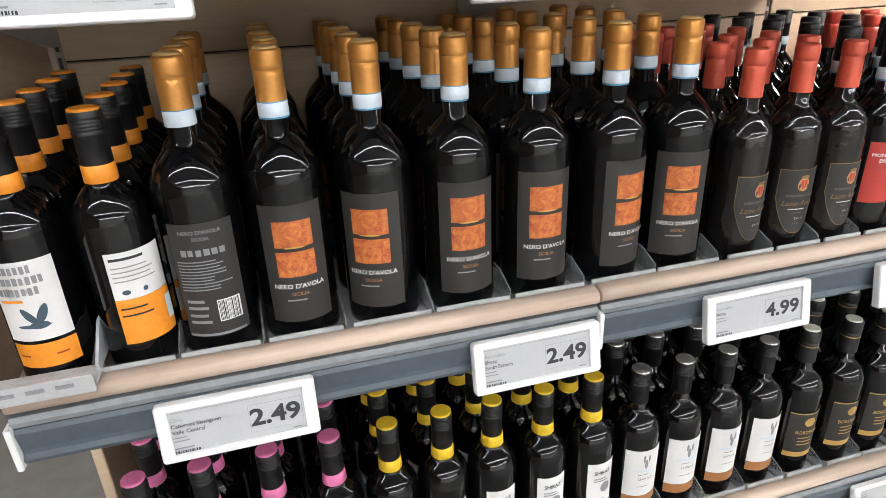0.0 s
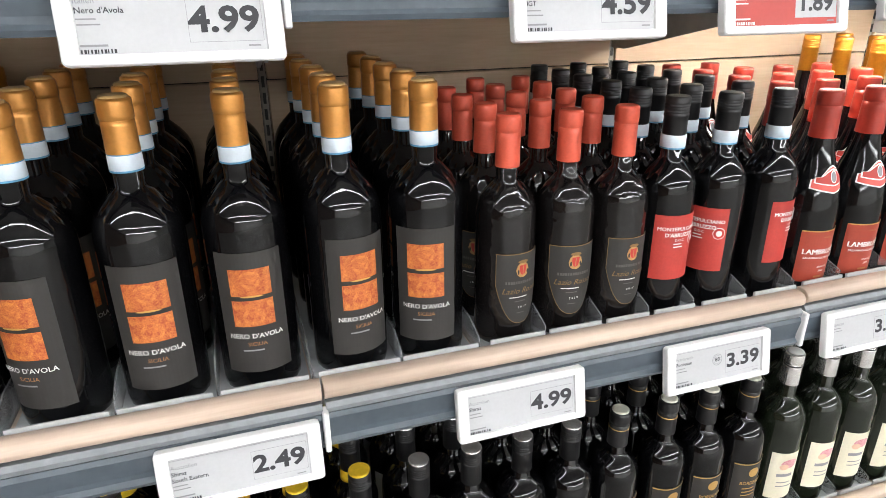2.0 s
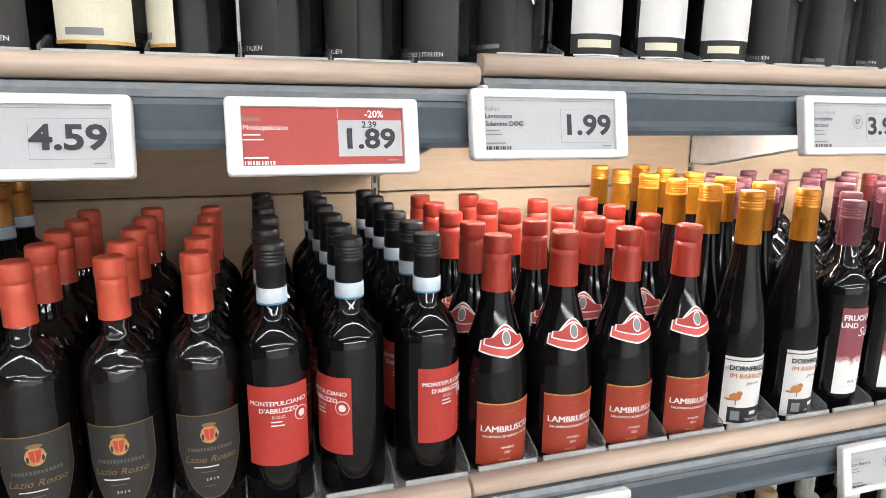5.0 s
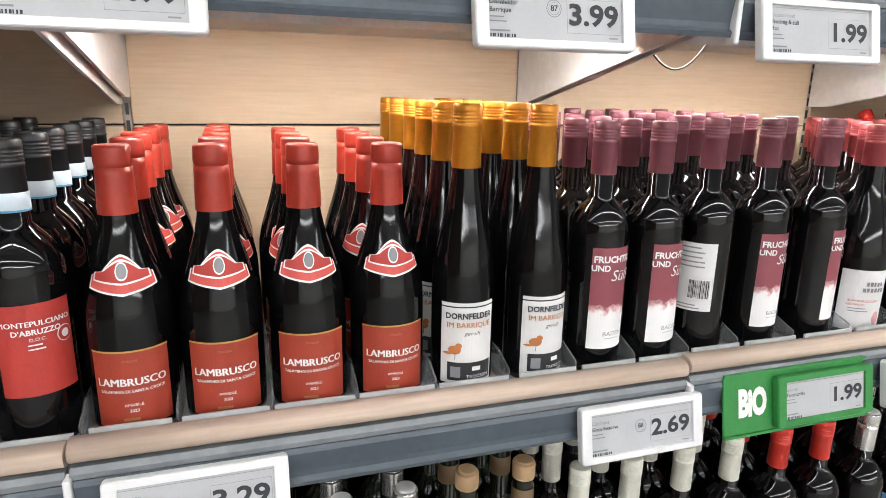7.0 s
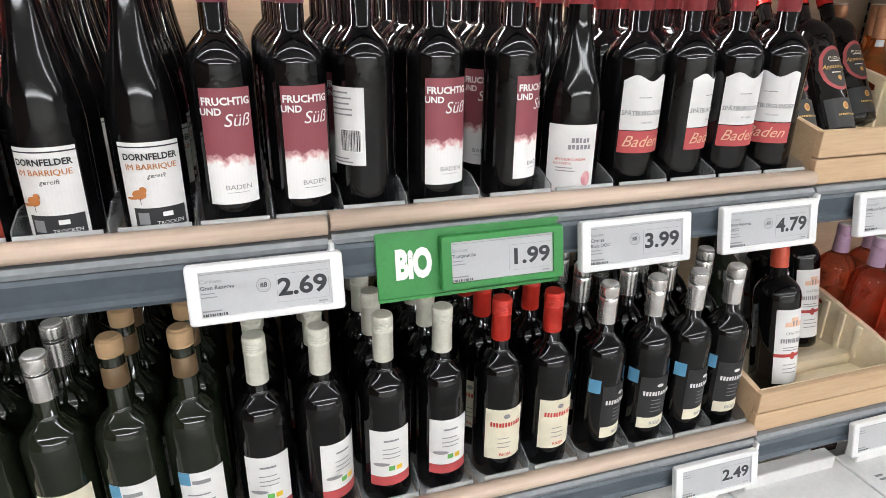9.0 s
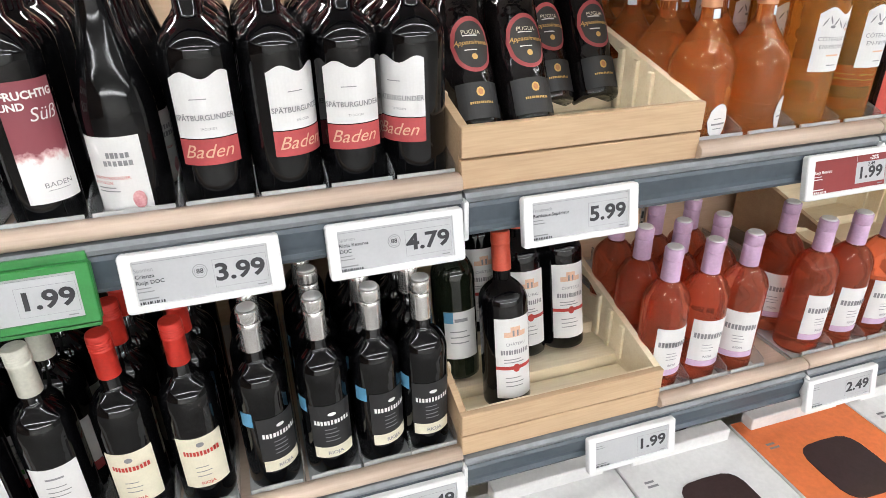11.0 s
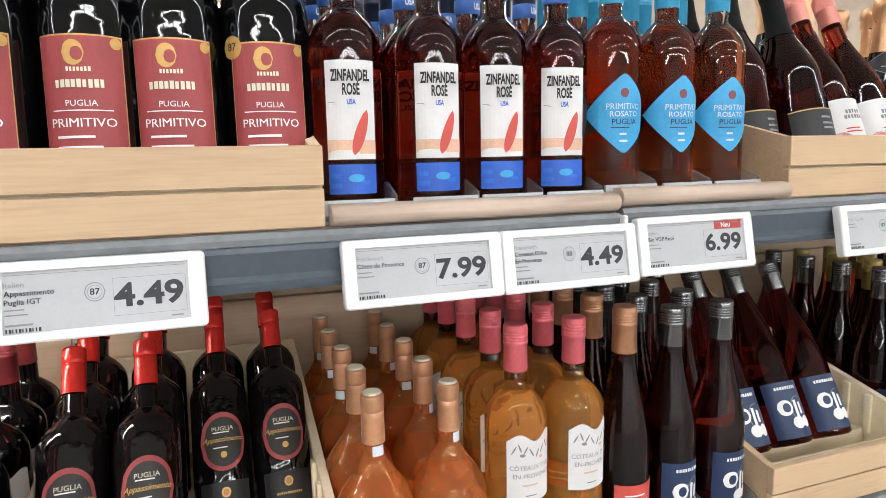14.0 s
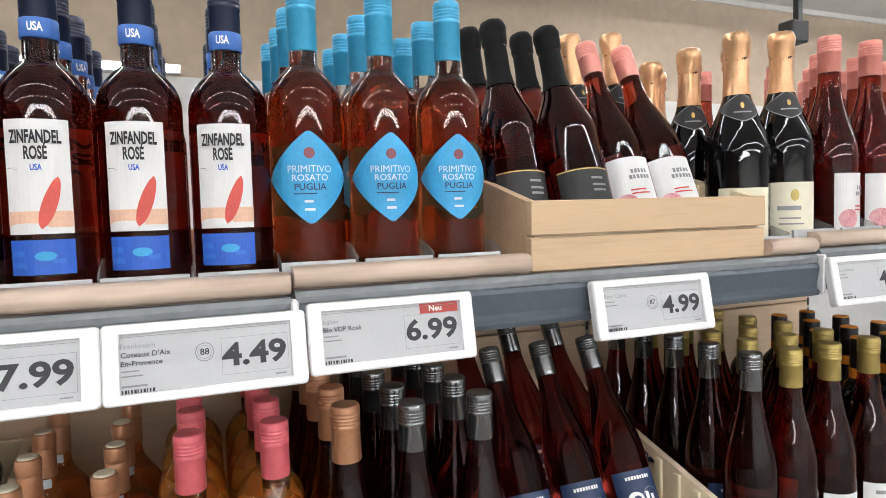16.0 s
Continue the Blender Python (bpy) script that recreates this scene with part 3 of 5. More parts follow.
kind("fruchtig_back", "dark wine bottle showing its white back label", FRU, RED_WINE, FRU_CAP,
     {"back_label": [("r", -0.026, 0.022, 0.062, 0.150, WHITE_PAPER), *bars(-0.022, 0.014, [0.144 - 0.006 * k for k in range(5)], 0.0018, GREY_INK), *barcode(-0.008, 0.019, 0.078, 0.104), *bars(-0.022, 0.014, (0.070, 0.066), 0.0016, GREY_INK)]}, name="red_wine_bottle")
kind("young_red", "dark sloping-shouldered wine bottle with low white label", BURG(0.292, 0.0385, 0.0146, 0.11, 0.235), SMOOTH_WINE,
     ("screw", 0.238, ROSY_CAP, None, []),
     {"front_label": [("r", -0.034, 0.034, 0.008, 0.096, WHITE_PAPER), ("o", 0.021, 0.026, 0.007, 0.010, BLUSH), *blocks(-0.002, 0.022, 0.0765, 0.006, 5, GREY_INK), *blocks(-0.006, 0.024, 0.068, 0.006, 6, GREY_INK),
                      ("t", "SPÄTBURGUNDER", -0.002, 0.052, 0.0048, RED_INK), ("t", "ROTWEIN", -0.012, 0.0465, 0.0048, RED_INK), *bars(-0.02, 0.01, (0.041, 0.037), 0.0012, GREY_INK)]}, name="red_wine_bottle")
kind("spaet", "dark wine bottle with white and raspberry banded label", BORD(0.289, 0.0395, 0.0146, 0.166, 0.207), RED_WINE,
     ("screw", 0.231, ROSY_CAP, None, []),
     {"front_label": [("v", 0, 0.118, 0.033, 0.033, WHITE_PAPER), ("r", -0.033, 0.033, 0.055, 0.084, BADEN_RED), ("t", "SPÄTBURGUNDER", 0, 0.107, 0.0084, GREY_INK, 0.02, 0, 0.92), ("t", "TROCKEN", 0.002, 0.095, 0.0036, GREY_INK),
                      ("t", "Baden", 0, 0.070, 0.021, PEACH, 0.0, 0.4), *bars(-0.012, 0.012, (0.127,), 0.001, GREY_INK)]}, name="red_wine_bottle")
kind("appassimento", "dark wine bottle with red oval label and bright red capsule", BORD(0.290, 0.0370, 0.0120, 0.166, 0.208), DIMPLED,
     ("cork", 0.234, BRIGHT_RED_FOIL, None, []),
     {"front_label": [("o", 0, 0.110, 0.0300, 0.037, WINE_PAPER), ("o", 0.0006, 0.1095, 0.0252, 0.0312, CHARCOAL), ("t", "PUGLIA", 0, 0.1255, 0.0080, CREAM_PAPER), ("t", "Appassimento", 0.001, 0.112, 0.0088, GOLD_INK, 0.015, 0.35), ("o", 0, 0.093, 0.004, 0.004, GOLD_INK), *bars(-0.012, 0.012, (0.102, 0.121), 0.0014, WHITE_INK)],
      "lower_label": [("r", -0.033, 0.033, 0.012, 0.060, BLACK_PAPER), ("o", 0, 0.047, 0.0058, 0.0062, GOLD_INK), ("o", 0, 0.047, 0.0035, 0.004, COPPER_INK), *blocks(-0.016, 0.016, 0.0325, 0.0032, 12, GOLD_INK)]}, name="red_wine_bottle")
kind("round_rose", "round copper-capped rosé wine bottle with oval white label", (0.2400, 0.0455, 0.0122, 0.105, 0.174, 0.95), ROSE_COPPER,
     ("cork", 0.182, COPPER_CAP, CREAM_PAPER, []),
     {"front_label": [("o", 0.0, 0.036, 0.0185, 0.0245, GREY_INK), ("o", 0.0, 0.036, 0.0178, 0.0238, WHITE_PAPER), ("r", -0.012, 0.012, 0.031, 0.0335, GREY_INK), *bars(-0.009, 0.009, (0.040, 0.026), 0.0012, GREY_INK)],
      "neck_label": [("r", -0.022, 0.030, 0.168, 0.180, PALE_BLUE)]}, name="rose_wine_bottle")
kind("coteaux", "clear orange rosé wine bottle with white label and pink cap", BORD(0.303, 0.0390, 0.0140, 0.182, 0.225), ROSE_ORANGE,
     ("screw", 0.246, PINK_CAP, None, []),
     {"front_label": [("v", 0, 0.1315, 0.033, 0.041, WHITE_PAPER), *[("b", u, z, du, 0.0055, 0.0011, GREY_INK) for u, z, du in ((-0.024, 0.158, 0.003), (-0.017, 0.161, -0.002), (-0.010, 0.158, 0.003), (-0.003, 0.155, -0.003), (0.005, 0.153, 0.002), (0.012, 0.157, 0.003), (0.019, 0.161, -0.002), (0.026, 0.164, 0.002))], ("o", -0.014, 0.152, 0.0035, 0.002, GREY_INK), ("o", 0.010, 0.1475, 0.0035, 0.002, PEACH), ("t", "CÔTEAUX D'AIX", 0, 0.1355, 0.0082, GREY_INK, 0.005, 0, 0.95),
                      ("t", "EN-PROVENCE", 0, 0.1250, 0.0082, GREY_INK, 0.005, 0, 0.95), *bars(-0.014, 0.014, (0.1135,), 0.0022, PEACH), *bars(-0.010, 0.010, (0.100,), 0.0014, GREY_INK)]}, fill=0.228, name="rose_wine_bottle")
kind("flute_rose", "slender rosé wine bottle with copper cap and pink label", FLUTE(0.310, 0.0365, 0.0148, 0.13, 0.262), ROSE_DIM,
     ("screw", 0.250, COPPER_CAP, None, []),
     {"front_label": [("r", -0.034, 0.034, 0.012, 0.080, SURF_RED), ("o", 0.0, 0.038, 0.022, 0.010, BLACK_INK), ("o", -0.008, 0.028, 0.008, 0.012, BLACK_INK), *bars(-0.02, 0.02, (0.066, 0.058), 0.002, WHITE_INK)],
      "cap_mark": [("r", -0.012, 0.012, 0.268, 0.280, BLACK_INK)]}, name="rose_wine_bottle")
kind("blue_label", "slender dark rosé wine bottle with deep blue label", FLUTE(0.302, 0.0368, 0.0148, 0.13, 0.262), ROSE_DIM,
     ("screw", 0.250, GREY_CAP, None, []),
     {"front_label": [("r", -0.036, 0.036, 0.010, 0.096, DEEP_BLUE), ("o", 0.014, 0.050, 0.016, 0.022, GREY_INK), ("o", 0.014, 0.050, 0.015, 0.021, DEEP_BLUE), ("o", -0.010, 0.056, 0.012, 0.012, WHITE_INK), ("r", 0.004, 0.009, 0.040, 0.066, WHITE_INK), ("r", 0.012, 0.017, 0.044, 0.062, WHITE_INK),
                      ("o", -0.008, 0.056, 0.006, 0.007, DEEP_BLUE), ("o", 0.004, 0.032, 0.010, 0.009, WHITE_INK), ("o", 0.018, 0.032, 0.007, 0.009, WHITE_INK), *blocks(-0.018, 0.018, 0.086, 0.005, 9, WHITE_INK)]}, name="rose_wine_bottle")
kind("gold_cap_rose", "rosé wine bottle with olive-gold cap and white label", FLUTE(0.300, 0.0368, 0.0148, 0.13, 0.25), ROSE_DARK,
     ("screw", 0.245, OLIVE_GOLD, None, []),
     {"front_label": [("r", -0.034, 0.034, 0.010, 0.080, WHITE_PAPER), *bars(-0.018, 0.018, (0.066,), 0.006, GREY_INK), *bars(-0.02, 0.02, (0.05, 0.044, 0.038), 0.0016, GREY_INK)]}, name="rose_wine_bottle")
kind("primitivo", "large dark wine bottle with ornate dusty red label", (0.320, 0.0440, 0.0155, 0.168, 0.226, 1.0), RED_WINE,
     ("cork", 0.256, RED_FOIL, None, []),
     {"front_label": [("r", -0.037, 0.037, 0.020, 0.144, GOLD_INK), ("r", -0.0358, 0.0358, 0.0215, 0.1425, WINE_PAPER), ("o", -0.004, 0.128, 0.009, 0.011, GOLD_INK), ("o", -0.001, 0.127, 0.005, 0.006, WINE_PAPER), *blocks(-0.010, 0.010, 0.1135, 0.004, 7, CREAM_PAPER), *blocks(-0.020, 0.020, 0.101, 0.0075, 9, CREAM_PAPER),
                      ("o", 0.030, 0.137, 0.005, 0.005, GOLD_INK), ("o", -0.030, 0.027, 0.005, 0.005, GOLD_INK), ("o", 0.030, 0.027, 0.005, 0.005, GOLD_INK), ("t", "PUGLIA", 0, 0.084, 0.0075, WHITE_INK), ("r", -0.024, 0.024, 0.0775, 0.0785, WHITE_INK),
                      ("t", "PRIMITIVO", 0, 0.067, 0.0108, WHITE_INK, 0.015, 0, 1.05), *bars(-0.022, 0.022, (0.055, 0.046, 0.041), 0.0022, WHITE_INK)]}, name="magnum_wine_bottle")
kind("primitivo_medal", "large dark wine bottle with dusty red label and gold medal", (0.320, 0.0440, 0.0155, 0.168, 0.226, 1.0), RED_WINE,
     ("cork", 0.256, RED_FOIL, None, []),
     {**KINDS["primitivo"][4], "medal_sticker": [("r", 0, 0, 0.14, 0.14, GOLD_INK)] * 5 + [("o", -0.034, 0.140, 0.011, 0.011, GOLD_INK), ("t", "87", -0.034, 0.140, 0.010, BLACK_INK, 0.02)]}, group="large dark wine bottle with ornate dusty red label", name="magnum_wine_bottle")
kind("zinfandel", "dark rosé wine bottle with white label and blue neck band", BORD(0.296, 0.0372, 0.0142, 0.170, 0.214), ROSE_DARK,
     ("screw", 0.249, NAVY_CAP, None, [(0.232, 0.2492, NECK_BLUE)]),
     {"front_label": [("r", -0.026, 0.026, 0.0605, 0.158, WHITE_PAPER), ("r", -0.026, 0.026, 0.066, 0.080, PEACH), ("o", -0.009, 0.0665, 0.016, 0.0035, WHITE_PAPER), ("b", 0.0085, 0.087, 0.0068, 0.0225, 0.0058, SURF_RED), ("r", -0.023, -0.016, 0.1165, 0.1170, GREY_INK), ("r", -0.018, -0.014, 0.1150, 0.1154, GREY_INK),
                      ("t", "ZINFANDEL", 0, 0.1425, 0.0152, BLACK_INK, 0.035, 0, 0.47), ("t", "ROSÉ", 0, 0.1290, 0.0152, BLACK_INK, 0.035, 0, 0.47), ("t", "USA", 0, 0.1170, 0.0075, BLUE_PAPER, 0.03, 0, 0.62)],
      "lower_label": [("r", -0.026, 0.026, 0.0255, 0.0555, BLUE_PAPER), ("o", 0.003, 0.0415, 0.0085, 0.004, SKY_PAPER), *bars(0.008, 0.022, (0.037,), 0.004, MID_BLUE), *bars(-0.023, -0.008, (0.044, 0.034), 0.005, MID_BLUE)],
      "neck_print": [("r", 0, 0, 0.241, 0.241, BLUE_PAPER)] * 5 + [("t", "USA", 0, 0.2405, 0.0105, WHITE_INK, 0.03, 0, 1.5)]}, fill=0.2055, name="rose_wine_bottle")
kind("rosato", "amber rosé wine bottle with blue diamond label and cap", BORD(0.296, 0.0372, 0.0142, 0.172, 0.218), ROSE_AMBER,
     ("screw", 0.232, CYAN_CAP, None, []),
     {"front_label": [("d", 0, 0.1025, 0.050, 0.0465, SKY_PAPER), ("o", 0, 0.1265, 0.0055, 0.0055, MAUVE_CAP), ("t", "PRIMITIVO", 0, 0.1105, 0.0100, PALE_BLUE, 0.01, 0, 0.95), ("t", "ROSATO", 0, 0.1020, 0.0090, PALE_BLUE, 0.01), ("t", "PUGLIA", 0, 0.0930, 0.0092, DEEP_BLUE, 0.01), *bars(-0.016, 0.016, (0.0865,), 0.001, DEEP_BLUE), *bars(-0.006, 0.006, (0.079, 0.071), 0.0025, PALE_BLUE)]}, fill=0.2095, name="rose_wine_bottle")
SPARK = lambda: (0.300, 0.0425, 0.0150, 0.135, 0.235, 0.95)
kind("black_foil_rose", "sparkling rosé bottle with matt black foil neck", SPARK(), ROSE_DIM, ("foil", 0.205, BLACK_FOIL, None, []),
     {"front_label": [("r", -0.036, 0.036, 0.020, 0.080, BLACK_PAPER), ("r", -0.036, 0.036, 0.078, 0.0795, GOLD_INK), *bars(0.006, 0.03, (0.066, 0.057, 0.050), 0.003, GREY_INK)]}, name="sparkling_wine_bottle")
kind("pink_cap_rose", "rosé wine bottle with salmon cap and white label", BURG(0.300, 0.0400, 0.0150, 0.12, 0.240), ROSE_DARK, ("screw", 0.248, SALMON_CAP, None, []),
     {"front_label": [("r", -0.035, 0.035, 0.012, 0.098, WHITE_PAPER), ("o", -0.014, 0.032, 0.016, 0.014, BLUSH), *blocks(0.000, 0.024, 0.0765, 0.006, 5, GREY_INK), *blocks(-0.004, 0.026, 0.068, 0.006, 6, GREY_INK), *bars(-0.006, 0.024, (0.050, 0.045), 0.002, RED_INK)]}, name="rose_wine_bottle")
kind("gold_foil", "black sparkling wine bottle with creased copper-gold foil", SPARK(), RED_WINE, ("foil", 0.214, FOIL_CREASED, None, []),
     {"front_label": [("r", -0.036, 0.036, 0.008, 0.086, CREAM_PAPER), ("o", 0, 0.068, 0.006, 0.008, OLIVE_GOLD), *bars(-0.022, 0.022, (0.050,), 0.006, GREY_INK), *bars(-0.02, 0.02, (0.036, 0.028), 0.002, GREY_INK)],
      "neck_label": [("d", 0, 0.196, 0.062, 0.021, GREY_INK), ("d", 0, 0.196, 0.060, 0.0195, BLACK_PAPER), ("o", 0, 0.1985, 0.0085, 0.0075, GOLD_INK), ("o", 0, 0.1985, 0.0062, 0.0056, BLACK_PAPER), ("o", 0, 0.1985, 0.0045, 0.0042, GOLD_INK), ("r", -0.018, 0.018, 0.1880, 0.1900, GREY_INK)]}, name="sparkling_wine_bottle")
TWO = lambda c, z=0.222: ("screw", z, BLACK_CAP, c, [(z - 0.016, z + 0.002, c)])
kind("cormorant", "dark wine bottle with white and orange bird label", BORD(0.276, 0.0370, 0.0145, 0.160, 0.206), RED_WINE, TWO(ORANGE),
     {"front_label": [("r", -0.032, 0.032, 0.058, 0.145, WHITE_PAPER), ("o", -0.001, 0.0745, 0.016, 0.0022, BIRD_BLUE), ("o", 0.004, 0.0755, 0.009, 0.0042, BIRD_BLUE), ("b", -0.003, 0.0865, -0.005, 0.0095, 0.0042, BIRD_BLUE), ("b", 0.009, 0.0880, 0.004, 0.0105, 0.0045, BIRD_BLUE), *blocks(-0.028, 0.012, 0.1365, 0.0085, 8, GREY_INK), *blocks(-0.028, 0.020, 0.1250, 0.0085, 9, GREY_INK), *blocks(-0.028, 0.014, 0.1135, 0.0085, 8, GREY_INK), *bars(-0.024, 0.006, (0.104,), 0.003, ORANGE)],
      "lower_label": [("r", -0.032, 0.032, 0.026, 0.054, ORANGE), *bars(-0.026, -0.010, (0.040,), 0.002, BRICK_PAPER), *bars(0.010, 0.026, (0.040,), 0.002, BRICK_PAPER)]})
kind("cormorant_back", "dark wine bottle with white and orange back label", BORD(0.276, 0.0370, 0.0145, 0.160, 0.206), RED_WINE, TWO(ORANGE),
     {"back_label": [("r", -0.030, 0.030, 0.088, 0.140, WHITE_PAPER), ("r", -0.030, 0.030, 0.036, 0.088, ORANGE), ("r", 0.020, 0.030, 0.050, 0.078, PALE_BLUE), *bars(-0.026, 0.02, (0.133,), 0.003, BLACK_INK), *bars(-0.026, 0.022, (0.124, 0.119, 0.114, 0.109), 0.0012, GREY_INK), ("o", -0.017, 0.0965, 0.004, 0.0028, BIRD_BLUE), ("o", 0.001, 0.0965, 0.0025, 0.0028, BIRD_BLUE), *bars(-0.026, 0.01, (0.078, 0.070), 0.002, BLACK_INK)]}, group="dark wine bottle with white and orange bird label")
kind("pink_top", "dark wine bottle with pink cap top and band", BORD(0.274), RED_WINE, TWO(HOT_PINK, 0.218),
     {"front_label": [("r", -0.03, 0.03, 0.05, 0.13, WHITE_PAPER), *bars(-0.02, 0.02, (0.12, 0.11), 0.005, GREY_INK)]})
kind("shiraz", "dark wine bottle with white label and yellow cap top", BORD(0.274), RED_WINE, TWO(YELLOW, 0.218),
     {"front_label": [("r", -0.024, 0.024, 0.050, 0.140, WHITE_PAPER), ("t", "SHIRAZ", 0, 0.122, 0.0095, BLACK_INK, 0.02, 0, 0.85), ("o", 0.006, 0.092, 0.009, 0.010, GREY_INK), *bars(-0.014, 0.014, (0.111, 0.107), 0.002, GREY_INK), *bars(-0.014, 0.014, (0.070, 0.064), 0.002, GREY_INK)]})
kind("stag", "dark wine bottle with white label above a copper band", BORD(0.268, 0.038), RED_WINE, ("screw", 0.212, BLACK_CAP, SILVER_CAP, []),
     {"front_label": [("r", -0.034, 0.034, 0.052, 0.142, WHITE_PAPER), ("r", -0.034, 0.034, 0.034, 0.052, COPPER_INK), ("o", 0, 0.116, 0.003, 0.009, GREY_INK), ("o", -0.004, 0.127, 0.002, 0.007, GREY_INK), ("o", 0.004, 0.127, 0.002, 0.007, GREY_INK), *bars(-0.02, 0.02, (0.103,), 0.004, PALE_BLUE), ("t", "SHIRAZ", 0, 0.087, 0.007, GREY_INK), *bars(-0.012, 0.012, (0.096, 0.072), 0.0012, GREY_INK)],
      "cap_mark": [("o", 0, 0.232, 0.008, 0.008, GOLD_INK)]})
kind("bordeaux", "dark wine bottle with brown label and gold lettering", BORD(0.274), RED_WINE, ("cork", 0.216, BLACK_CAP, CREAM_CAP, [(0.245, 0.247, GOLD_INK)]),
     {"front_label": [("r", -0.034, 0.034, 0.046, 0.132, CHARCOAL), ("r", -0.034, 0.034, 0.040, 0.050, GOLD_INK), ("r", -0.034, 0.034, 0.129, 0.131, GOLD_INK), ("o", 0, 0.113, 0.010, 0.009, GOLD_INK), ("t", "BORDEAUX", 0, 0.092, 0.0095, GOLD_INK, 0.01, 0, 0.85), *bars(-0.016, 0.016, (0.081, 0.074, 0.067), 0.0018, GOLD_INK)],
      "cap_mark": [("o", 0, 0.230, 0.012, 0.006, GOLD_INK)]})
kind("silver_cream", "dark wine bottle with silver capsule and cream label", BORD(0.305, 0.0375, 0.0135, 0.174, 0.226), GREEN_GLASS, ("cork", 0.248, SILVER_CAP, WHITE_PAPER, [(0.2815, 0.2842, BLACK_CAP)]),
     {"front_label": [("r", -0.033, 0.033, 0.035, 0.130, CREAM_PAPER), ("o", 0.0, 0.108, 0.016, 0.009, BLUSH), ("o", -0.01, 0.102, 0.008, 0.006, PEACH), *bars(-0.02, 0.02, (0.085,), 0.006, GREY_INK), *bars(-0.018, 0.018, (0.070, 0.062), 0.002, GREY_INK)],
      "neck_mark": [("o", 0, 0.266, 0.0035, 0.004, RED_INK)]})
kind("cork_top", "dark green wine bottle with bare cork and white label", BORD(0.315, 0.037, 0.0135, 0.172, 0.222), GREEN_GLASS, ("cork", 0.293, CORK, CORK, [(0.252, 0.280, STAINED_CORK)]),
     {"front_label": [("r", -0.030, 0.030, 0.040, 0.125, WHITE_PAPER), ("r", -0.030, -0.014, 0.105, 0.125, STRIP_BLUE), *bars(-0.012, 0.02, (0.110,), 0.006, GREY_INK), *bars(-0.02, 0.02, (0.09, 0.08, 0.07), 0.002, GREY_INK)]})
kind("cream_cap", "dark wine bottle with cream screw cap and white label", BORD(0.291, 0.037, 0.0135, 0.166, 0.214), RED_WINE, ("screw", 0.224, CREAM_CAP, None, []),
     {"front_label": [("r", -0.031, 0.031, 0.050, 0.128, WHITE_PAPER), ("r", -0.031, 0.031, 0.034, 0.050, BADEN_RED), ("r", -0.004, 0.005, 0.060, 0.068, GREEN_PRINT), ("r", 0.007, 0.016, 0.060, 0.068, YELLOW), ("o", -0.014, 0.072, 0.012, 0.003, GREY_INK), *bars(-0.01, 0.02, (0.112,), 0.003, GREY_INK), *bars(-0.012, 0.02, (0.098, 0.090, 0.083), 0.0014, GREY_INK)]})
kind("red_cap", "dark wine bottle with red screw cap and cream label", BORD(0.291, 0.037, 0.0135, 0.166, 0.214), RED_WINE, ("screw", 0.228, LIGHT_RED, None, []),
     {"front_label": [("r", -0.032, 0.032, 0.038, 0.126, CREAM_PAPER), *blocks(-0.024, 0.024, 0.100, 0.008, 11, RED_INK), ("o", 0.0, 0.115, 0.005, 0.004, GREY_INK), *bars(-0.012, 0.012, (0.076, 0.068, 0.060), 0.0014, GREY_INK), ("t", "RIOJA", 0, 0.047, 0.007, RED_INK, 0.02)]})
kind("rioja", "dark wine bottle with black label and silver capsule", BORD(0.291, 0.037, 0.0135, 0.166, 0.214), RED_WINE, ("cork", 0.228, SILVER_CAP, WHITE_PAPER, []),
     {"front_label": [("r", -0.032, 0.032, 0.056, 0.132, BLACK_PAPER), ("r", -0.030, 0.030, 0.036, 0.056, CREAM_PAPER), *blocks(-0.026, 0.026, 0.102, 0.008, 11, WHITE_INK), ("o", 0, 0.117, 0.006, 0.003, WHITE_INK), *bars(-0.012, 0.012, (0.090, 0.083, 0.076, 0.069), 0.0014, GREY_INK), ("t", "RIOJA", 0, 0.046, 0.0085, GREY_INK, 0.02)],
      "tax_strip": [("r", -0.055, -0.036, 0.118, 0.142, STRIP_BLUE)]})
kind("chateau", "dark wine bottle with white chateau label and red capsule", BORD(0.292, 0.0392, 0.0138, 0.174, 0.216), RED_WINE, ("cork", 0.230, CORAL_FOIL, None, []),
     {"front_label": [("r", -0.033, 0.033, 0.0220, 0.1600, WHITE_PAPER), ("r", -0.033, 0.033, 0.0725, 0.0787, RED_PAPER), ("o", 0, 0.0750, 0.006, 0.007, RED_PAPER), ("r", -0.018, 0.018, 0.1292, 0.1378, PEACH), ("r", -0.008, 0.008, 0.1292, 0.1464, PEACH), ("r", -0.005, -0.002, 0.1304, 0.1403, GREY_INK), ("r", 0.002, 0.005, 0.1304, 0.1403, GREY_INK),
                      ("t", "CHÂTEAU", 0, 0.1169, 0.0072, GREY_INK), *blocks(-0.024, 0.024, 0.1033, 0.0082, 12, GREY_INK), *bars(-0.02, 0.02, (0.0910, 0.0861), 0.0015, GREY_INK), *bars(-0.018, 0.018, (0.0590, 0.0516, 0.0442), 0.0015, GREY_INK)]})
